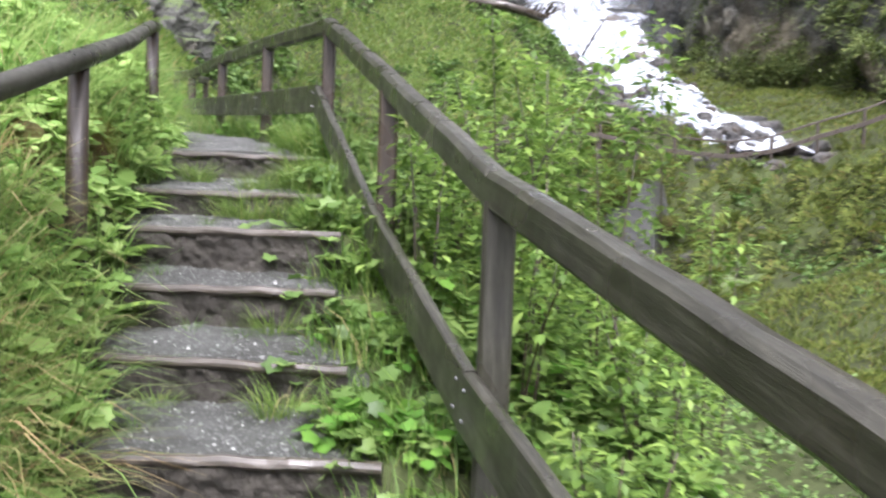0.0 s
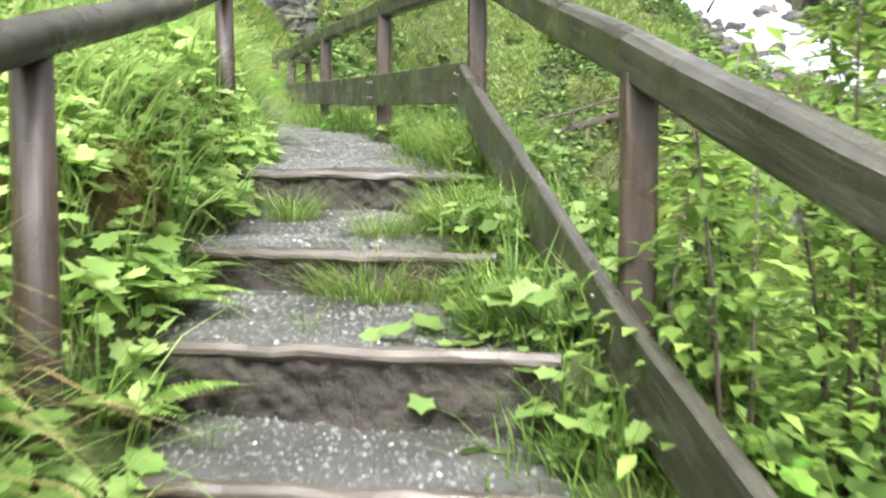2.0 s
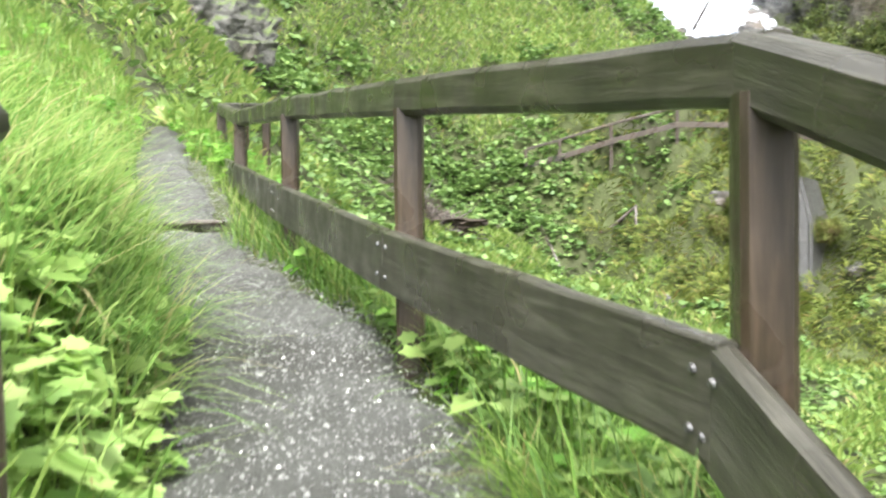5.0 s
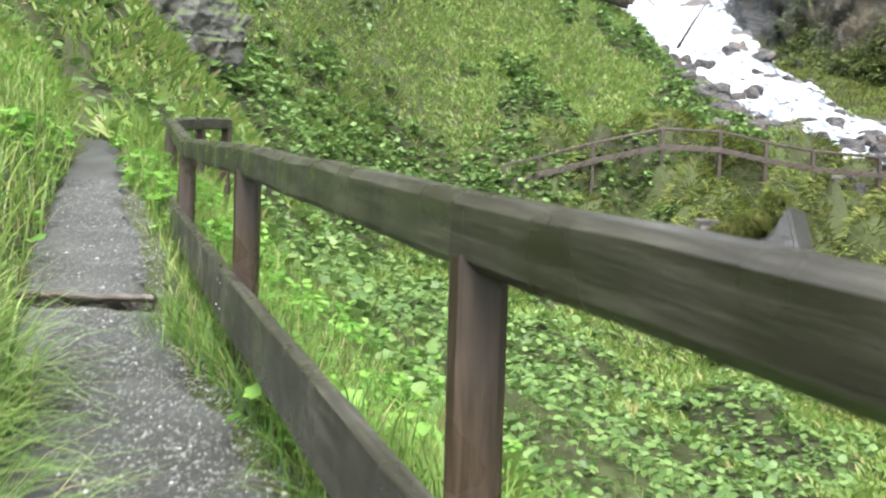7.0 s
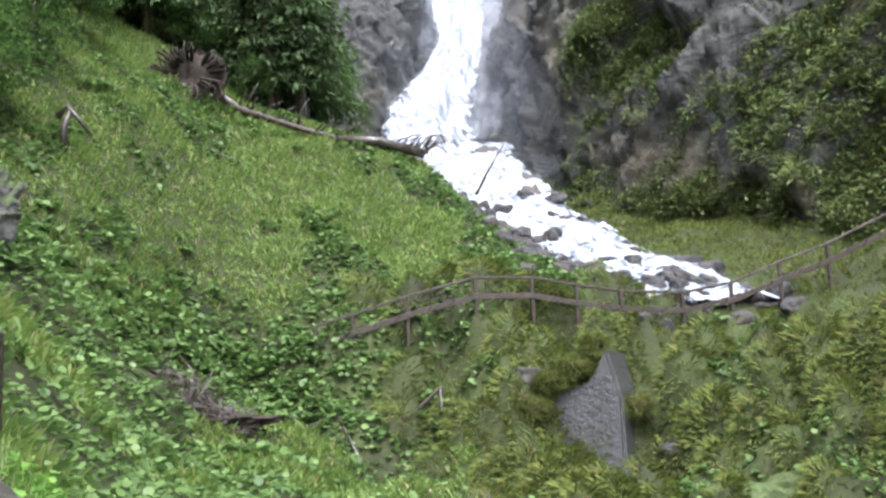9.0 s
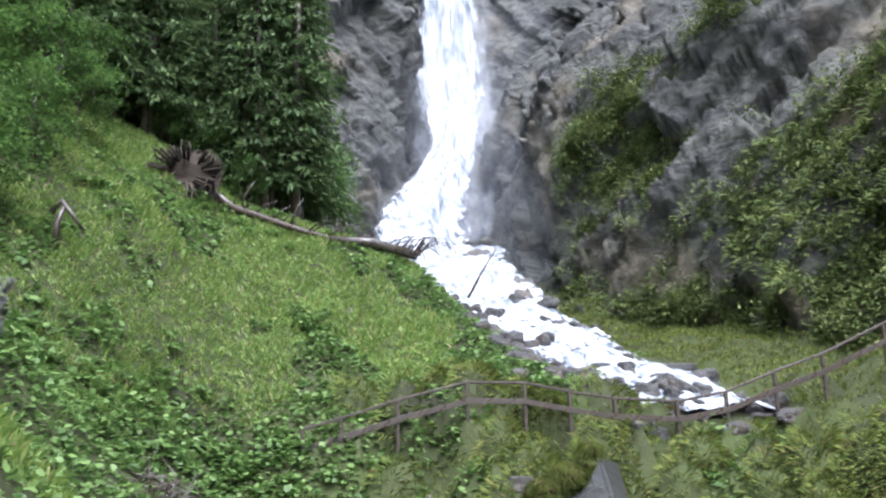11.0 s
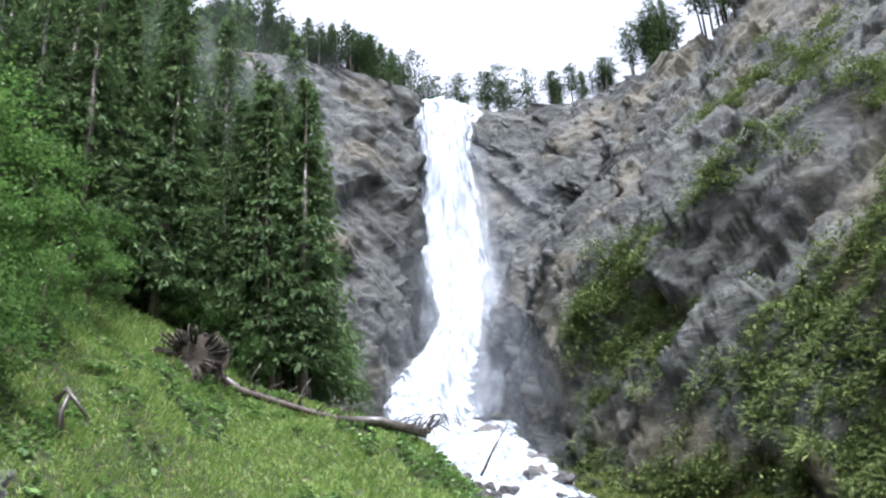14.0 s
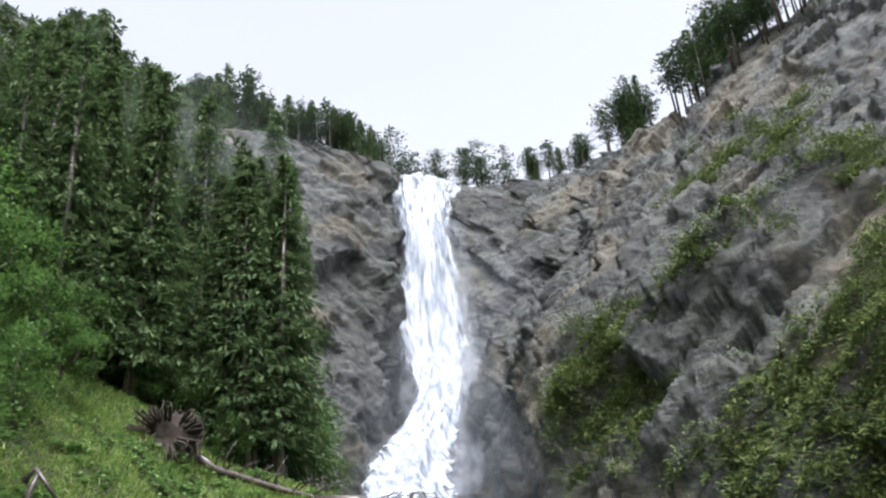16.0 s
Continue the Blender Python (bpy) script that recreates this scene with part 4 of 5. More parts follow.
# upright shrubs beyond the railing
def shrub(x, y, tall, seed, stems=4):
    r = np.random.default_rng(seed)
    ob = new("shrub")
    z0 = float(height(x, y)) - 0.05
    ob.location = (x, y, z0)
    lp, ly, lt, lsz = [], [], [], []
    for s in range(stems):
        lean = r.normal(0, 0.16, 2)
        start = r.normal(0, 0.12, 2)
        h = tall * r.uniform(0.7, 1.05)
        pts = [(start[0] + lean[0] * h * t * t, start[1] + lean[1] * h * t * t, h * t) for t in (0, 0.3, 0.6, 1.0)]
        part("stem", tube_mesh("stem", pts, [0.008, 0.007, 0.005, 0.003], M_trunk, 5, 0, seed + s), ob)
        for j in range(int(150 * tall)):
            t = r.uniform(0.03, 1.0) ** 0.85
            c = np.array([np.interp(t, (0, 0.3, 0.6, 1.0), [q[i] for q in pts]) for i in range(3)])
            a = r.uniform(0, 6.28)
            reach = r.uniform(0.02, 0.36) * (1.15 - t)
            lp.append(c + np.array([-math.sin(a) * reach, math.cos(a) * reach, r.normal(0, 0.03) + 0.25 * reach]))
            ly.append(a)
            lt.append(r.normal(-0.15, 0.35))
            lsz.append(r.uniform(0.035, 0.08))
    part("leaves", mesh_from("leaves", *spread(small_leaf(0.1), np.array(lp), np.array(ly), np.array(lt), np.array(lsz) * np.float64(1.15)), M_shrub), ob)
    return tagged(ob, "leafy green sapling shrub beside the timber railing", "shrub", "shrubs below the railing")


for k, (x, y, h) in enumerate([(1.95, 3.3, 1.55), (2.15, 3.8, 1.75), (2.5, 3.6, 1.9), (2.75, 4.3, 2.3), (1.75, 4.2, 1.2), (2.3, 4.8, 1.9), (2.05, 2.6, 1.1), (2.6, 2.7, 1.3), (1.65, 3.75, 1.0), (1.6, 2.95, 0.85), (3.1, 3.6, 1.7), (2.35, 1.9, 0.7)]):
    shrub(x, y, h, 300 + 7 * k)

# ---- the meadow across the hollow ----
def meadow_keep(x, y):
    w = np.interp(y, STREAM_Y, STREAM_W)
    dry = (np.abs(x - stream_x(y)) > w + 0.5) | (y < 37)
    pile_ = ((x + 2.4) / 1.7) ** 2 + ((y - 31) / 1.1) ** 2 < 1
    slab_ = pile_ | (x > 7.4) & (x < 9.8) & (y > 31.8) & (y < 34.2)
    seen_ = (np.abs(x - route_x(y)) > 2.4) | (y > 15)
    return dry * seen_ * ~slab_ * 1.0


p = on_ground(150000, -14, 24, 8, 56, lambda x, y: meadow_keep(x, y) * (x > -4 - 0.36 * (y - 4)) * (x < 3 + 0.62 * (y - 2)))
patch = fbm(p[:, 0] * 0.22, p[:, 1] * 0.22, 3, seed=91) + 0.35 * fbm(p[:, 0] * 1.1, p[:, 1] * 1.1, 2, seed=93)
mossy = np.maximum(sstep(2, 6, p[:, 0] - 0.25 * (37 - p[:, 1])) * (1 - sstep(36, 39.5, p[:, 1])), (p[:, 0] > stream_x(p[:, 1]) + 1) * (p[:, 1] > 36))
leafy = (patch > np.where(mossy < 0.5, np.interp(p[:, 1], [36, 44], [0.02, 0.22]), 0.3))
q = p[leafy]
n = len(q)
tuft = np.maximum(0, fbm(q[:, 0] * 1.3, q[:, 1] * 1.3, 3, seed=98) + 0.12)
q[:, 2] += rng.uniform(0.03, 0.18, n) + 0.5 * tuft
stuff("meadow_herbs", [spread(lobed_leaf(3, 0.1), q, rng.uniform(0, 6.28, n), rng.normal(-0.1, 0.4, n), rng.uniform(0.10, 0.27, n) * np.interp(q[:, 1], [10, 27, 34], [0.45, 0.8, 1.0]), rng.normal(0, 0.35, n))], M_meadow, "large-leaved herbs covering the far meadow slope", "plants")
# taller leaf clumps scattered on the meadow
c = on_ground(2000, -12, 12, 27, 50, lambda x, y: meadow_keep(x, y) * (x > -4 - 0.36 * (y - 4)) * (x < 3 + 0.62 * (y - 2)) * sstep(0.0, 0.25, fbm(x * 0.3, y * 0.3, 2, seed=99)))
c = c[c[:, 0] - 0.25 * (37 - c[:, 1]) < 3.5]
rep = np.repeat(np.arange(len(c)), 22)
n = len(rep)
q = c[rep] + rng.normal(0, 1, (n, 3)) * np.array([0.22, 0.22, 0.05]) + np.array([0, 0, 0.30])
stuff("meadow_leaf_clumps", [spread(lobed_leaf(5, 0.18), q, rng.uniform(0, 6.28, n), rng.normal(-0.25, 0.35, n), rng.uniform(0.12, 0.26, n), rng.normal(0, 0.3, n))], M_meadow, "clumps of broad lush leaves on the meadow", "plants")
q = p[~leafy]
rep = np.repeat(np.arange(len(q)), 3)
m = mossy[~leafy][rep]
n = len(rep)
q = q[rep] + np.c_[rng.normal(0, 0.05, (n, 2)), np.full(n, 0.02)]
ln = rng.uniform(0.12, 0.36, n) * np.where(m < 0.5, 1.0, 0.72)
green = m < 0.5
thin = green | (rng.random(n) < 0.8)
q, m, ln, green = q[thin], m[thin], ln[thin], green[thin]
for nm, mask, mat_, lab in (("meadow_grass", green, M_mgrass, "tufted green meadow grass on the far slope"), ("mossy_grass", ~green, M_moss, "mossy yellow-green tufts on the hummocky bank")):
    k = int(mask.sum())
    stuff(nm, [spread(far_blade(), q[mask], rng.uniform(0, 6.28, k), rng.normal(-0.25, 0.35, k), ln[mask])], mat_, lab, "grass")


# ---- far footpath railing ----
far_fence = tagged(new("footpath_railing"), "long dark timber railing beside the far footpath", "railing")
FX = [0.67, 1.84, 3.59, 5.82, 7.70, 9.19, 10.71, 12.86, 14.61, 16.44, 18.30, 20.77, 23.5]
FZ = [5.76, 6.07, 6.59, 7.12, 7.08, 6.78, 6.54, 6.41, 6.69, 7.34, 7.93, 8.97, 10.1]
for k in range(len(FX)):
    g = min(float(height(FX[k], 37.0)) - 0.2, FZ[k] - 0.75)
    pb = part("post", beam_mesh("post", FZ[k] - 0.06 - g, 0.12, 0.12, M_post, 0.012, 0.002, 400 + k, 2), far_fence)
    pb.matrix_world = Matrix.Translation((FX[k] - 0.06, 37.0, g)) @ Matrix.Rotation(radians(-90), 4, "Y")
    if k + 1 < len(FX):
        a, b = Vector((FX[k], 37.0, FZ[k])), Vector((FX[k + 1], 37.0, FZ[k + 1]))
        between(part("rail", beam_mesh("rail", (b - a).length + 0.04, 0.085, 0.088, M_post, 0.018, 0.002, 420 + k, 3), far_fence), a, b)
        down = Vector((0, -0.09, -0.55))
        between(part("board", beam_mesh("board", (b - a).length + 0.02, 0.05, 0.18, M_post, 0.006, 0.002, 440 + k, 3), far_fence), a + down, b + down)

# ---- fallen tree ----
M_root = surface("dark_root_soil", [(0.3, (0.022, 0.017, 0.012)), (0.6, (0.075, 0.057, 0.042))], 4.0, 25.0, relief=1.0, dist=0.08)
fallen = tagged(new("fallen_tree"), "fallen dead conifer with an upturned root plate", "fallen tree")
LG = [(-3.6, 50.1, 17.4), (-2.0, 50.3, 16.4), (1.0, 51.0, 15.6), (3.9, 51.6, 15.0), (6.9, 52.0, 14.75)]
LG = [(x, y, max(z, float(height(x, y)) + 0.08)) for x, y, z in LG]
part("trunk", tube_mesh("trunk", LG, [0.30, 0.20, 0.15, 0.14, 0.13], M_trunk, 10, 0.08, 3), fallen)
part("broken_trunk", tube_mesh("broken_trunk", [(2.4, 50.8, LG[3][2] + 0.15), (4.4, 51.0, LG[3][2] + 0.05), (6.6, 51.3, LG[4][2] - 0.25)], [0.16, 0.24, 0.25], M_bark, 9, 0.06, 4), fallen)
r_ = np.random.default_rng(9)
root_c = Vector((-4.1, 50.0, 17.9))
part("root_plate", boulder_mesh("root_plate", 1.2, 0.45, 0.85, M_root, 6, 4, 0.35), fallen, "dark earth caught in torn roots").matrix_world = Matrix.Translation(root_c)
for k in range(110):
    a = r_.uniform(0, 6.28)
    d0 = Vector((1.5 * math.cos(a), r_.normal(-0.4, 0.45), 1.05 * math.sin(a)))
    L = r_.uniform(0.8, 1.7)
    e = root_c + d0 * (0.85 + L * 0.12) + Vector((0.15 * r_.normal(), -0.35, -1.1 * r_.random()))
    part("root", tube_mesh("root", [root_c + d0 * 0.5, root_c + d0 * 1.05 + Vector((0, -0.25, 0.0)), e], [0.07, 0.045, 0.02], M_root, 5, 0, k), fallen)
for k in range(26):
    t = r_.uniform(0.15, 1.0)
    b0 = Vector([np.interp(t, (0, 0.2, 0.45, 0.72, 1.0), [q_[i] for q_ in LG]) for i in range(3)])
    up = Vector((r_.normal(0.4, 0.5), r_.normal(-0.3, 0.4), r_.uniform(0.1, 0.9))).normalized()
    L = r_.uniform(0.5, 1.9)
    part("branch", tube_mesh("branch", [b0, b0 + up * L * 0.5 + Vector((0.05, 0, 0.05)), b0 + up * L + Vector((0.25, 0, -0.1))], [0.05, 0.035, 0.012], M_bark, 5, 0, k), fallen)
for k in range(12):
    b0 = Vector((5.9 + 1.2 * r_.random(), 52, LG[4][2] + 0.1))
    e = b0 + Vector((r_.uniform(0.2, 2.2), r_.normal(0, 0.3), r_.uniform(-0.4, 1.0)))
    part("branch", tube_mesh("branch", [b0, (b0 + e) / 2 + Vector((0, 0, 0.35)), e, e + Vector((0.2, 0, -0.6))], [0.05, 0.035, 0.025, 0.01], M_bark, 5, 0, 60 + k), fallen)


# ---- dead wood lying about ----
def dead_branch(pts, r0, label):
    ob = new("dead_branch", tube_mesh("dead_branch", pts, list(np.linspace(r0, r0 * 0.4, len(pts))), M_bark, 6, 0.06, int(r0 * 1000)))
    return tagged(ob, label, "branch")


def lie(x, y, up):
    return (x, y, float(height(x, y)) + up)


dead_branch([lie(0.95, 34.7, 0.25), lie(1.4, 33.6, 0.12), lie(1.9, 32.4, 0.08)], 0.07, "pale dead pole lying down the meadow slope")
dead_branch([lie(2.3, 35.0, 0.1), lie(3.2, 34.6, 0.5), lie(4.1, 34.3, 0.75), lie(4.05, 34.0, -0.05)], 0.12, "bent dead branch propped on the slope")
dead_branch([lie(4.0, 34.8, 0.3), lie(4.9, 33.9, 0.1), lie(5.6, 33.0, 0.05)], 0.08, "grey dead branch lying on mossy ground")
dead_branch([(8.3, 47.8, 11.8), (8.9, 47.6, 12.9), (9.6, 47.5, 14.0)], 0.07, "thin bare dead stem leaning over the stream")
dead_branch([lie(-7.2, 38, 0.9), lie(-6.9, 38, 1.5), lie(-6.2, 38, 1.45)], 0.14, "bent broken dead trunk on the slope")
dead_branch([lie(-7.0, 38, -0.1), lie(-7.0, 38, 0.7), lie(-6.8, 38, 1.45)], 0.16, "bent broken dead trunk on the slope")
dead_branch([lie(-8.8, 36.6, -0.1), lie(-8.7, 36.6, 0.8), lie(-8.6, 36.5, 1.3)], 0.24, "short rotten tree stump on the slope")
pile = tagged(new("brush_pile"), "heap of brown dead brushwood on the meadow", "brushwood")
PILE_Z = float(height(-2.1, 31.0))
pile.location = (-2.1, 31.0, PILE_Z)
for k in range(240):
    a = r_.uniform(0, 6.28)
    dx, dy = r_.normal(0, 0.62), r_.normal(0, 0.55)
    c = Vector((dx, dy, float(height(-2.1 + dx, 31 + dy)) - PILE_Z + 0.02 + abs(r_.normal(0, 0.28))))
    d0 = Vector((math.cos(a), 0.5 * math.sin(a), r_.normal(0, 0.6))) * r_.uniform(0.12, 0.5)
    part("twig", tube_mesh("twig", [c - d0, c + Vector((r_.normal(0, 0.06), 0, 0.08)), c + d0], [0.014, 0.022, 0.008], M_bark if k % 3 else M_trunk, 5, 0, k), pile)
mound = new("bare_soil", boulder_mesh("bare_soil", 1.2, 0.9, 0.15, M_root, 14, 4, 0.5))
mound.location = (-2.1, 31.1, PILE_Z - 0.05)
tagged(mound, "patch of bare brown soil on the meadow", "soil", kind="structure")

# rocks: outcrop above the way, stones in the bank
M_outcrop = rock_material("outcrop_rock", (0.012, 0.0122, 0.010), (0.042, 0.0425, 0.036), (0.11, 0.109, 0.094), (0.10, 0.088, 0.062), 0.34, 4.0)
cliff("rock_outcrop", [
    [(-11.5, 27.5, 9.2), (-11.5, 27.7, 10.2), (-11.5, 28.1, 11.0), (-11.6, 29.2, 11.9)],
    [(-9.6, 26.5, 7.9), (-9.6, 26.7, 8.8), (-9.6, 27.0, 9.5), (-9.7, 28.4, 10.4)],
    [(-8.2, 26.5, 7.3), (-8.2, 26.7, 8.2), (-8.1, 27.0, 8.9), (-8.1, 28.4, 9.8)],
    [(-6.9, 27.2, 6.9), (-6.9, 27.4, 7.8), (-6.8, 27.7, 8.7), (-6.8, 28.9, 9.7)],
    [(-6.2, 28.4, 6.5), (-6.2, 28.6, 7.0), (-6.1, 28.9, 7.9), (-6.2, 29.8, 8.8)]], [24, 40, 40, 30], 64, M_outcrop, 131, 0.8, -0.1, "layered grey rock outcrop in the grassy slope", 5.0)
M_brownmoss = surface("brown_moss", [(0.3, (0.030, 0.020, 0.009)), (0.5, (0.085, 0.065, 0.022)), (0.7, (0.13, 0.125, 0.035))], 3.0, 45.0, rough=0.95, relief=1.0, dist=0.03)
M_rustmoss = foliage("rusty_moss_hair", [(0.0, (0.09, 0.055, 0.018)), (0.5, (0.17, 0.125, 0.035)), (1.0, (0.20, 0.24, 0.05))], 0.8, 0.4, 0.1)


def moss_cushion(x, y, z, s, hairs, length, hair_material, seed, label, group):
    """A rounded clump of moss: a dark core under drooping hair."""
    r = np.random.default_rng(seed)
    ob = new("moss_cushion")
    ob.location = (x, y, z)
    part("moss_core", boulder_mesh("moss_core", s * 1.2, s, s * 0.7, M_brownmoss, seed, 4, 0.4), ob)
    d = r.normal(0, 1, (hairs, 3))
    d /= np.linalg.norm(d, axis=1)[:, None]
    root = np.sign(d) * np.abs(d) ** 0.8 * np.array([s * 1.22, s * 1.02, s * 0.72])
    hair = spread(blade(0.03, 0.9), root, np.arctan2(-d[:, 0], d[:, 1]) + r.normal(0, 0.4, hairs), r.normal(-0.9, 0.4, hairs), r.uniform(0.5, 1.2, hairs) * length)
    part("moss_hair", mesh_from("moss_hair", *hair, hair_material), ob)["kind"] = "stuff"
    return tagged(ob, label, "moss", group)


for k, (x, y, z, s) in enumerate([(-0.62, 3.1, 2.20, 0.30), (-0.45, 3.5, 2.34, 0.26), (-0.8, 2.6, 2.22, 0.32)]):
    moss_cushion(x, y, z, s, 3600, 0.13, M_rustmoss, 90 + k, "overhanging cushion of rusty brown moss on the bank", "moss cushions of the bank")
for k, (x, y, z, s) in enumerate([(7.5, 34.5, 3.75, 0.36), (8.15, 34.45, 4.1, 0.38), (8.85, 34.4, 4.8, 0.28), (9.8, 34.2, 2.9, 0.45), (6.75, 34.5, 3.0, 0.45)]):
    moss_cushion(x, y, z, s, 2200, 0.26, M_moss, 110 + k, "thick yellow-green moss draped over the slab rock", "moss cushions of the slab rock")
for k, (x, y, s) in enumerate([(6.0, 32.4, 0.45), (10.7, 33.2, 0.45), (11.7, 33.5, 0.5), (4.3, 30.5, 0.35), (9.6, 44.0, 0.6), (9.0, 46.5, 0.7), (10.3, 42.3, 0.6), (8.6, 41.0, 0.35), (6.8, 35.0, 0.45), (13.2, 33.0, 0.4), (14.5, 36.4, 0.4), (16.6, 36.5, 0.45)]):
    ob = new("boulder", boulder_mesh("boulder", s, s * 0.8, s * 0.65, M_stone, 60 + k))
    ob.location = lie(x, y, 0.0)
    tagged(ob, "dark mossy boulder in the grassy bank", "boulder", "boulders of the bank")


# mossy tussocks on the hummocky bank
def tussock_dome():
    v = [(0, 0, 0.84)] + [(0.68 * math.cos(0.785 * k), 0.68 * math.sin(0.785 * k), 0.52) for k in range(8)] + [(math.cos(0.785 * k + 0.3), math.sin(0.785 * k + 0.3), -0.35) for k in range(8)]
    f = []
    for k in range(8):
        j = (k + 1) % 8
        f += [(0, 1 + k, 1 + j), (1 + k, 9 + k, 1 + j), (1 + j, 9 + k, 9 + j)]
    return np.array(v), np.array(f)


tc = on_ground(1250, 2.0, 19, 27, 40, lambda x, y: meadow_keep(x, y) * sstep(2, 5, x - 0.25 * (37 - y)) * (np.abs(y - 36.8) > 0.9) * (np.abs(x - stream_x(y)) > 2.6) * sstep(-0.25, 0.15, fbm(x * 0.5, y * 0.5, 2, seed=97)))
caps = np.array([(7.6, 34.9), (8.3, 35.2), (8.9, 35.3), (7.1, 35.2), (6.6, 35.9), (8.3, 36.0), (5.4, 31.6), (4.4, 29.6), (6.2, 34.6), (9.7, 34.6), (10.4, 33.6), (11.6, 34.4), (5.2, 33.8)])
tc = np.concatenate([tc, np.c_[caps, height(caps[:, 0], caps[:, 1])]])
n = len(tc)
tr_ = rng.uniform(0.3, 0.95, n)
tr_[-len(caps):] = 0.85
dome = spread(tussock_dome(), tc, rng.uniform(0, 6.28, n), np.zeros(n), np.stack([tr_, tr_ * rng.uniform(0.75, 1.2, n), tr_], -1))
dome[0][:, 2] = height(dome[0][:, 0], dome[0][:, 1]) + dome[0][:, 2] - np.repeat(tc[:, 2], 17)
rep = np.repeat(np.arange(n), 340)
k = len(rep)
a, rr = rng.uniform(0, 6.28, k), np.sqrt(rng.random(k))
q = tc[rep] + np.stack([np.cos(a) * rr * tr_[rep], np.sin(a) * rr * tr_[rep], np.zeros(k)], -1)
q[:, 2] = height(q[:, 0], q[:, 1]) + tr_[rep] * 0.9 * (1 - rr ** 2.5)
ln = rng.uniform(0.11, 0.25, k) * (0.6 + tr_[rep])
hair = spread(far_blade(), q, a - 1.57 + rng.normal(0, 0.4, k), -0.15 - 1.3 * rr + rng.normal(0, 0.25, k), np.stack([ln * 0.9, ln, ln], -1))
tagged(new("moss_mounds", mesh_from("moss_mounds", *dome, M_ground, True)), "small dark earth mounds under the moss", "mound", kind="stuff")
stuff("moss_tussocks", [hair], M_moss, "rounded mossy tussocks on the hummocky bank", "moss")
# moss-capped rocks; their dark sides also stand in for shaded hollows
for k, (x, y, s) in enumerate([(5.9, 30.6, 0.5), (6.6, 28.7, 0.6), (10.6, 29.0, 0.9), (12.0, 29.4, 0.8), (12.6, 33.4, 0.6)]):
    ob = new("boulder", boulder_mesh("boulder", s * 1.15, s * 0.8, s * 0.75, M_mossrock, 80 + k))
    ob.location = lie(x, y, 0.15 * s)
    tagged(ob, "dark rock with a thick cap of moss", "boulder", "boulders of the bank")

# ---- trees ----
def conifer_data(seed, tall, kind):
    """Trunk and crown meshes of a conifer: whorls of drooping branches made of needle sprays."""
    r = np.random.default_rng(seed)
    trunk = tube_mesh("trunk", [(0, 0, -1.0), (0.02 * tall * r.normal(), 0.01 * tall, tall * 0.5), (0, 0, tall)], [tall * 0.017, tall * 0.011, 0.02], M_trunk, 7, 0.04, seed)
    pos, yaw, tilt, size = [], [], [], []
    low = 0.10 if kind == "spruce" else 0.36
    layers = int(tall * (2.6 if kind == "spruce" else 2.0))
    for k in range(layers):
        t = low + (1 - low) * (k + r.random()) / layers
        reach = tall * (0.20 if kind == "spruce" else 0.23) * ((1 - t) ** 0.8 + 0.05 if kind == "spruce" else math.sin(math.pi * min(1, (t - low) / (1 - low) * 0.85 + 0.12)) + 0.1)
        for j in range(r.integers(4, 8)):
            a = r.uniform(0, 6.28)
            L = reach * r.uniform(0.5, 1.1)
            steps_ = max(2, int(L / 0.42))
            for i in range(steps_):
                s = (i + 0.6) / steps_
                droop = (-0.35 * s * L if kind == "spruce" else 0.15 * s * L) + r.normal(0, 0.1)
                for w in range(3):
                    pos.append((-math.sin(a) * L * s + r.normal(0, 0.13), math.cos(a) * L * s + r.normal(0, 0.13), tall * t + droop))
                    yaw.append(a + r.normal(0, 0.8))
                    tilt.append(r.normal(-0.35 if kind == "spruce" else 0.1, 0.35))
                    size.append(r.uniform(0.34, 0.74) * (1.0 if kind == "spruce" else 0.62))
    crown = mesh_from("crown", *spread(needle_spray(), np.array(pos), np.array(yaw), np.array(tilt), np.array(size), r.normal(0, 0.4, len(pos))), M_spruce if kind == "spruce" else M_pine)
    return trunk, crown


def broadleaf_data(seed, tall):
    r = np.random.default_rng(seed)
    tips = []
    trunk = tube_mesh("trunk", [(0, 0, -0.6), (0.1 * tall * r.normal(), 0.08 * tall * r.normal(), tall * 0.5), (0.15 * tall * r.normal(), 0.1 * tall * r.normal(), tall * 0.9)], [0.14, 0.09, 0.03], M_trunk, 6, 0.04, seed)
    for k in range(38):
        a = r.uniform(0, 6.28)
        t = r.uniform(0.15, 1.0)
        R = tall * 0.38 * math.sin(math.pi * min(0.95, t * 0.75 + 0.2)) * r.uniform(0.3, 1.1)
        tips.append((math.cos(a) * R, math.sin(a) * R, tall * t))
    limbs = []
    for k, tip in enumerate(tips[:14]):
        limbs.append(tube_mesh("limb", [(0, 0, tip[2] * 0.55), (tip[0] * 0.5, tip[1] * 0.5, tip[2] * 0.85), tip], [0.05, 0.03, 0.008], M_trunk, 5, 0, k))
    tips = np.array(tips)
    rep = np.repeat(np.arange(len(tips)), 85)
    n = len(rep)
    pos = tips[rep] + r.normal(0, 1, (n, 3)) * np.array([0.55, 0.55, 0.34]) * (tall / 7)
    crown = mesh_from("crown", *spread(flat_leaf(), pos, r.uniform(0, 6.28, n), r.normal(-0.3, 0.5, n), r.uniform(0.14, 0.30, n) * 1.2), M_leafy)
    return trunk, crown, limbs


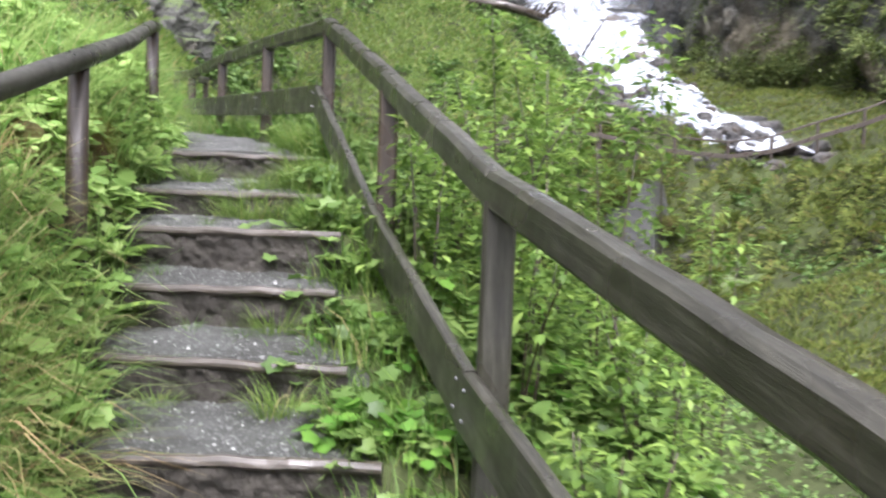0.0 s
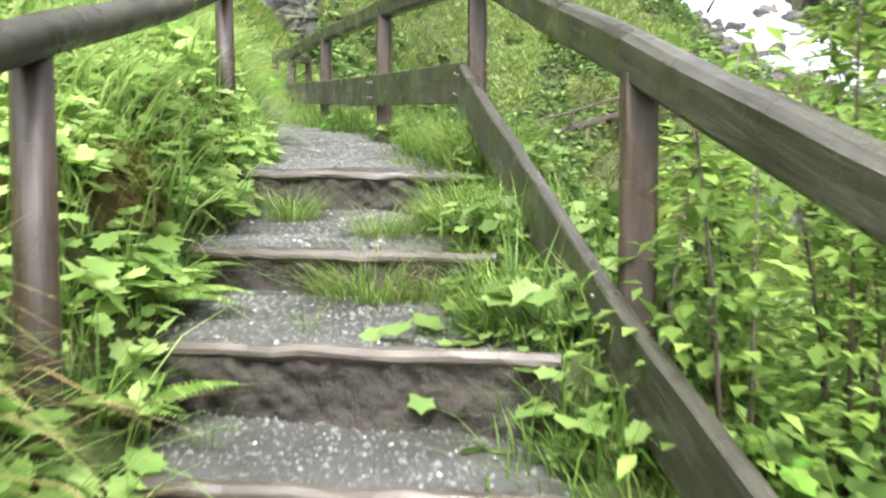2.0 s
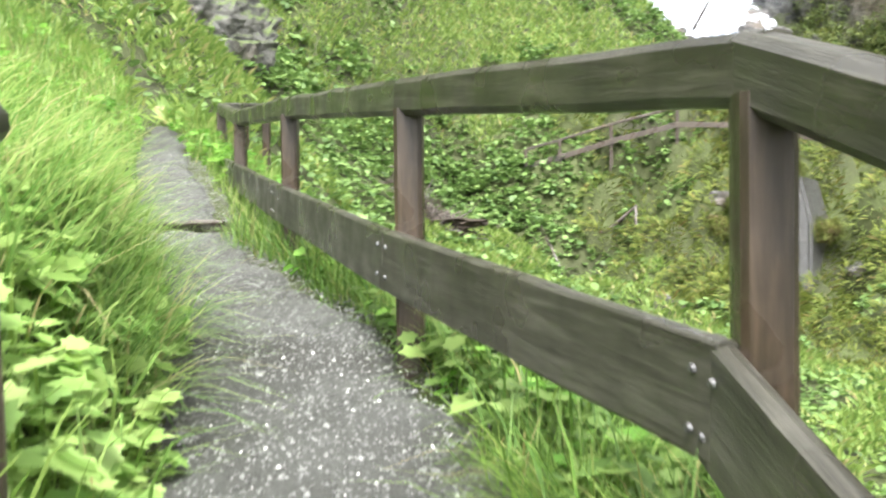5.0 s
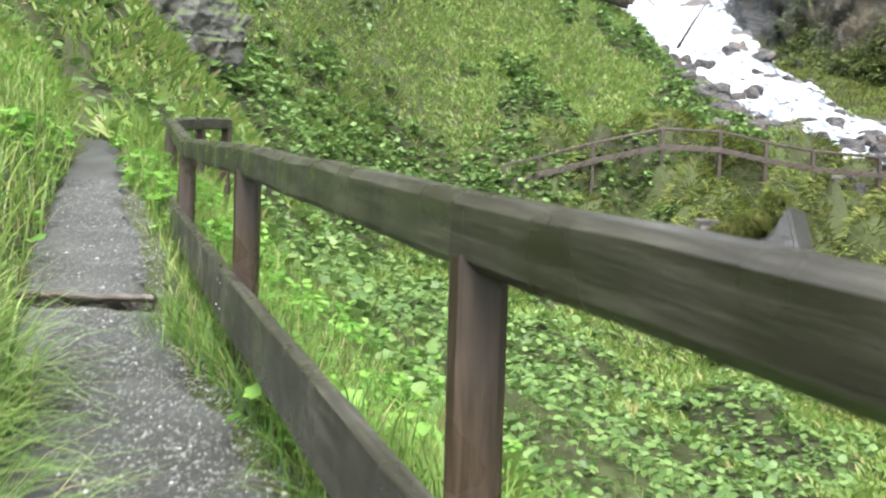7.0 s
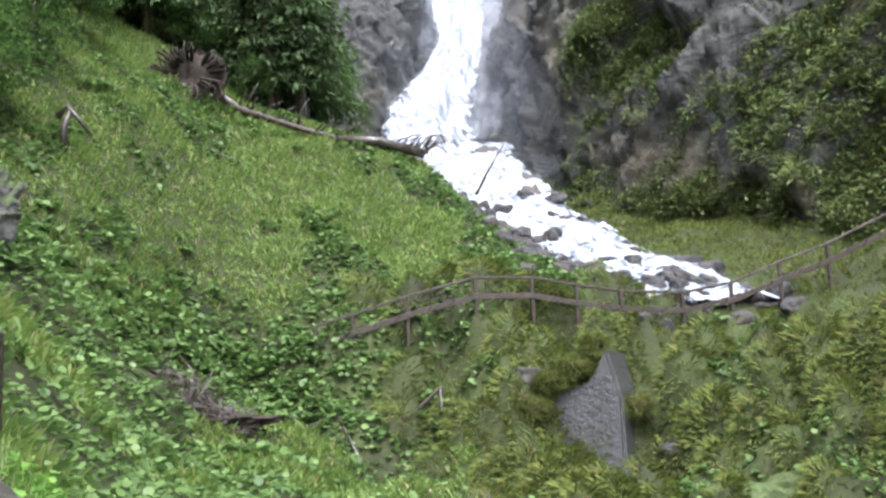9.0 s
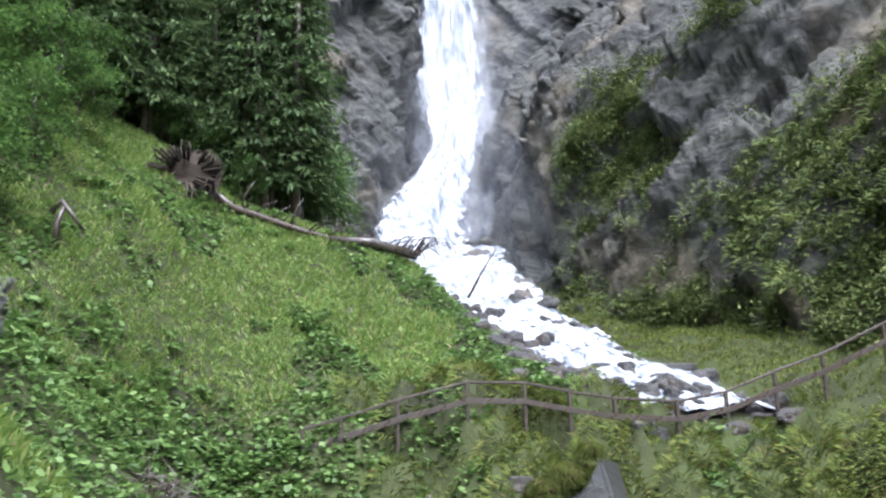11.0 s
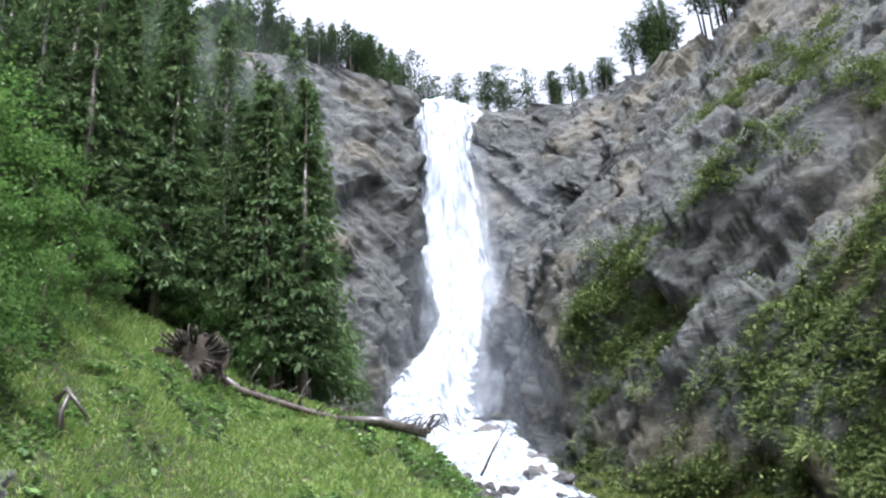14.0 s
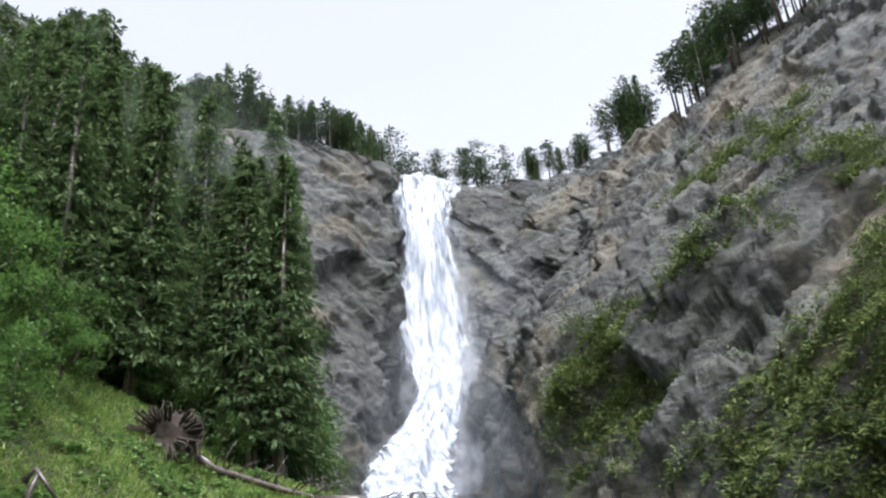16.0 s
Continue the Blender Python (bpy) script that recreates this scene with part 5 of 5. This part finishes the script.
def plant_tree(name, data, x, y, z, scale, turn, label, category, group, slim=1.0):
    ob = new(name)
    ob.matrix_world = pose(x, y, z, random.uniform(-2, 2), random.uniform(-2, 2), turn) @ Matrix.Diagonal((scale * slim, scale * slim, scale, 1))
    part("trunk", data[0], ob)
    part("crown", data[1], ob)
    for lm in (data[2] if len(data) > 2 else []):
        part("limb", lm, ob)
    return tagged(ob, label, category, group)


spruces = [conifer_data(500 + k, 17 + 2 * k, "spruce") for k in range(4)]
pines = [conifer_data(520 + k, 7 + k, "pine") for k in range(5)]
broads = [broadleaf_data(540 + k, 7.0) for k in range(3)]
rt = np.random.default_rng(21)


def crown_line(x, y):
    """Height up to which the forest's crowns reach, stepping down towards the gorge."""
    slope = np.interp(x / (y - 7.5), [-0.6, -0.35, -0.29, -0.22, -0.18, -0.115, -0.07, -0.04, -0.006, 0.037, 0.11, 0.146, 0.183], [0.92, 0.91, 0.87, 0.905, 0.83, 0.815, 0.795, 0.84, 0.79, 0.775, 0.758, 0.724, 0.70])
    return 4.3 + float(slope) * (y - 7.5)


count = 0
tries = 0
while count < 170 and tries < 7000:
    tries += 1
    y = rt.uniform(46, 78)
    x = rt.uniform(-34 if count % 4 == 0 else -15, 2.0 - 0.02 * (y - 60) ** 2)
    if y < 55 and x > -5.5 - (55 - y) * 0.9:
        continue
    if x > -1 and y > 68:
        continue
    z = float(height(x, y))
    data = spruces[count % 4]
    full = 17 + 2 * (count % 4)
    sc = min(rt.uniform(0.6, 1.25), (crown_line(x, y) - rt.uniform(0, 2.5) - z) / full)
    if sc < 0.3:
        continue
    plant_tree("spruce_tree", data, x, y, z, sc, rt.uniform(0, 360), "tall dark green spruce on the steep forest slope", "tree", "spruce forest", 0.85)
    count += 1
# skyline trees over the cliffs
for k in range(190):
    if k < 125:
        x = -26 + 38 * rt.uniform(0, 1)
        y = float(np.interp(x, [-28, -9, 1, 7, 11, 14], [81, 85, 84, 84, 86, 91])) + rt.uniform(-0.5, 3)
        z = float(np.interp(x, [-28, -9, 1, 7, 11, 14], [70, 59.5, 57.4, 56, 55.6, 56.4]))
        tall = min(rt.uniform(5.0, 10.5), crown_line(x, y) - z + rt.uniform(-1.5, 0.3))
    else:
        x = rt.uniform(28, 47)
        y = float(np.interp(x, [27, 34, 37.5, 43.5, 49], [90.5, 86, 78, 70, 58])) + rt.uniform(0, 2.5)
        z = float(np.interp(x, [27, 34, 37.5, 43.5, 49], [57.8, 57.6, 57.3, 60.6, 61.5]))
        tall = rt.uniform(5.0, 9.0) if x > 34 else rt.uniform(3, 5.5)
    if tall < 1.5:
        continue
    is_pine = rt.random() < (0.55 if x < 3 else 0.85)
    data, full = (pines[k % 5], 7 + k % 5) if is_pine else (spruces[k % 4], 17 + 2 * (k % 4))
    plant_tree("pine_tree" if is_pine else "spruce_tree", data, x, y, z - 0.3, tall / full, rt.uniform(0, 360), "dark slender conifer on the cliff edge against the sky", "tree", "trees along the cliff edge", 1.0 if is_pine else 1.2)
for k in range(20):
    x = rt.uniform(11, 29)
    plant_tree("pine_tree", pines[k % 5], x, rt.uniform(92.8, 95), 57.2, rt.uniform(0.45, 0.78) if k % 4 else 0.95, rt.uniform(0, 360), "dark slender conifer above the waterfall lip", "tree", "trees along the cliff edge")
for k in range(26):
    x = rt.uniform(40, 52)
    y = float(np.interp(x, [40, 43.5, 49, 57], [73, 68, 57, 44])) - rt.uniform(0, 5)
    plant_tree("pine_tree", pines[k % 5], x - 1.5, y, float(np.interp(x, [40, 43.5, 49, 57], [57, 58.5, 60, 64])) - 1.5, rt.uniform(0.5, 0.9), rt.uniform(0, 360), "bushy pine rooted high on the broken cliff", "tree", "trees along the cliff edge", 1.25)
# leafy trees on the near slope
for k, (x, y, s) in enumerate([(-8.9, 36, 0.6), (-10.5, 39, 0.75), (-8.6, 41.5, 0.5), (-11.8, 43, 0.85), (-9.6, 45, 0.7), (-12.4, 36, 0.8), (-8.2, 46.5, 0.55), (-5.8, 54.5, 0.45), (-1.6, 54.5, 0.4), (-3.6, 55.5, 0.5), (2.4, 63, 0.8), (0.4, 61, 0.7), (3.4, 66, 0.75), (-10.6, 32, 0.55),
                               (-13.5, 46, 1.0), (-15.5, 42, 0.95), (-11.0, 48.5, 0.85), (-14.5, 50, 1.1), (-17.5, 48, 1.1), (-9.0, 51, 0.7), (-6.8, 58, 0.75), (-16.5, 38, 0.8)]):
    plant_tree("leafy_tree", broads[k % 3], x, y, float(height(x, y)), s, 50 * k, "bushy green broadleaf tree on the slope", "tree", "leafy trees")

# shrubs and turf on the ledges of the right-hand cliff
co = RIGHT
nn = np.cross(np.gradient(co, axis=0), np.gradient(co, axis=1))
nn /= np.linalg.norm(nn, axis=2)[..., None] + 1e-9
if nn[..., 0].mean() > 0:
    nn = -nn
ridge = np.exp(-((co[..., 1] - np.interp(co[..., 2], [12, 25, 40, 56], [63, 66, 74, 80])) / 3.0) ** 2)
msk = fbm(co[..., 1] * 0.13, co[..., 2] * 0.13, 3, seed=95) + 0.45 * nn[..., 2] + 0.024 * (24 - co[..., 2]) + 0.3 * ridge
open_ = (co[..., 1] > 40) & (co[..., 1] < 90) & (co[..., 2] > 6) & ((co[..., 1] < 59) | (co[..., 2] > 37))
high = np.argwhere((msk > 0.40) & open_)
turf = high[rng.integers(0, len(high), 70000)]
tq = co[turf[:, 0], turf[:, 1]] + rng.normal(0, 0.22, (70000, 3)) + nn[turf[:, 0], turf[:, 1]] * 0.05
ln = rng.uniform(0.2, 0.5, 70000)
stuff("ledge_turf", [spread(far_blade(), tq, rng.normal(1.57, 0.9, 70000), rng.normal(-0.9, 0.45, 70000), np.stack([ln * 1.7, ln, ln], -1))], M_ledge, "tufted hanging grass on the cliff ledges", "grass")
low = np.argwhere((msk > 0.30) & open_ & (co[..., 1] < 76))
clump = low[rng.integers(0, len(low), 650)]
centre = co[clump[:, 0], clump[:, 1]] + nn[clump[:, 0], clump[:, 1]] * 0.35
rad = rng.uniform(0.3, 0.85, 650)
rep = np.repeat(np.arange(650), 150)
n = len(rep)
q = centre[rep] + rng.normal(0, 1, (n, 3)) * rad[rep][:, None] * np.array([0.75, 0.75, 0.6])
stuff("ledge_shrubs", [spread(flat_leaf(), q, rng.uniform(0, 6.28, n), rng.normal(-0.3, 0.5, n), rng.uniform(0.10, 0.26, n))], M_ledge, "green shrubs clinging to the cliff ledges", "shrubs")

# spray drifting from the foot of the fall
def spray(x0, x1, y, z0, z1, seed, amount):
    u = np.linspace(-1, 1, 30)
    U, V = np.meshgrid(u, u, indexing="ij")
    P = np.stack([x0 + (x1 - x0) * (U + 1) / 2, y + 1.5 * fbm(U * 2, V * 2, 2, seed=seed), z0 + (z1 - z0) * (V + 1) / 2], -1)
    ob = new("spray", mesh_from("spray", P.reshape(-1, 3), grid_faces(30, 30), M_mist, True))
    cov = amount * np.clip(1 - np.sqrt(U ** 2 + V ** 2), 0, 1)
    ob.data.attributes.new("cover", "FLOAT", "POINT").data.foreach_set("value", (0.3 + cov).astype(np.float32).ravel())
    ob.visible_shadow = False
    return tagged(ob, "fine white spray drifting off the waterfall", "spray", kind="stuff")


spray(3, 25, 68, 11, 38, 101, 0.85)
spray(6, 20, 60, 9, 24, 103, 0.5)
spray(9, 27, 78, 20, 50, 105, 0.6)
# haze over the forest, laid on as a pale see-through sheet
spray(-22, 10, 60, 18, 52, 107, 0.55)
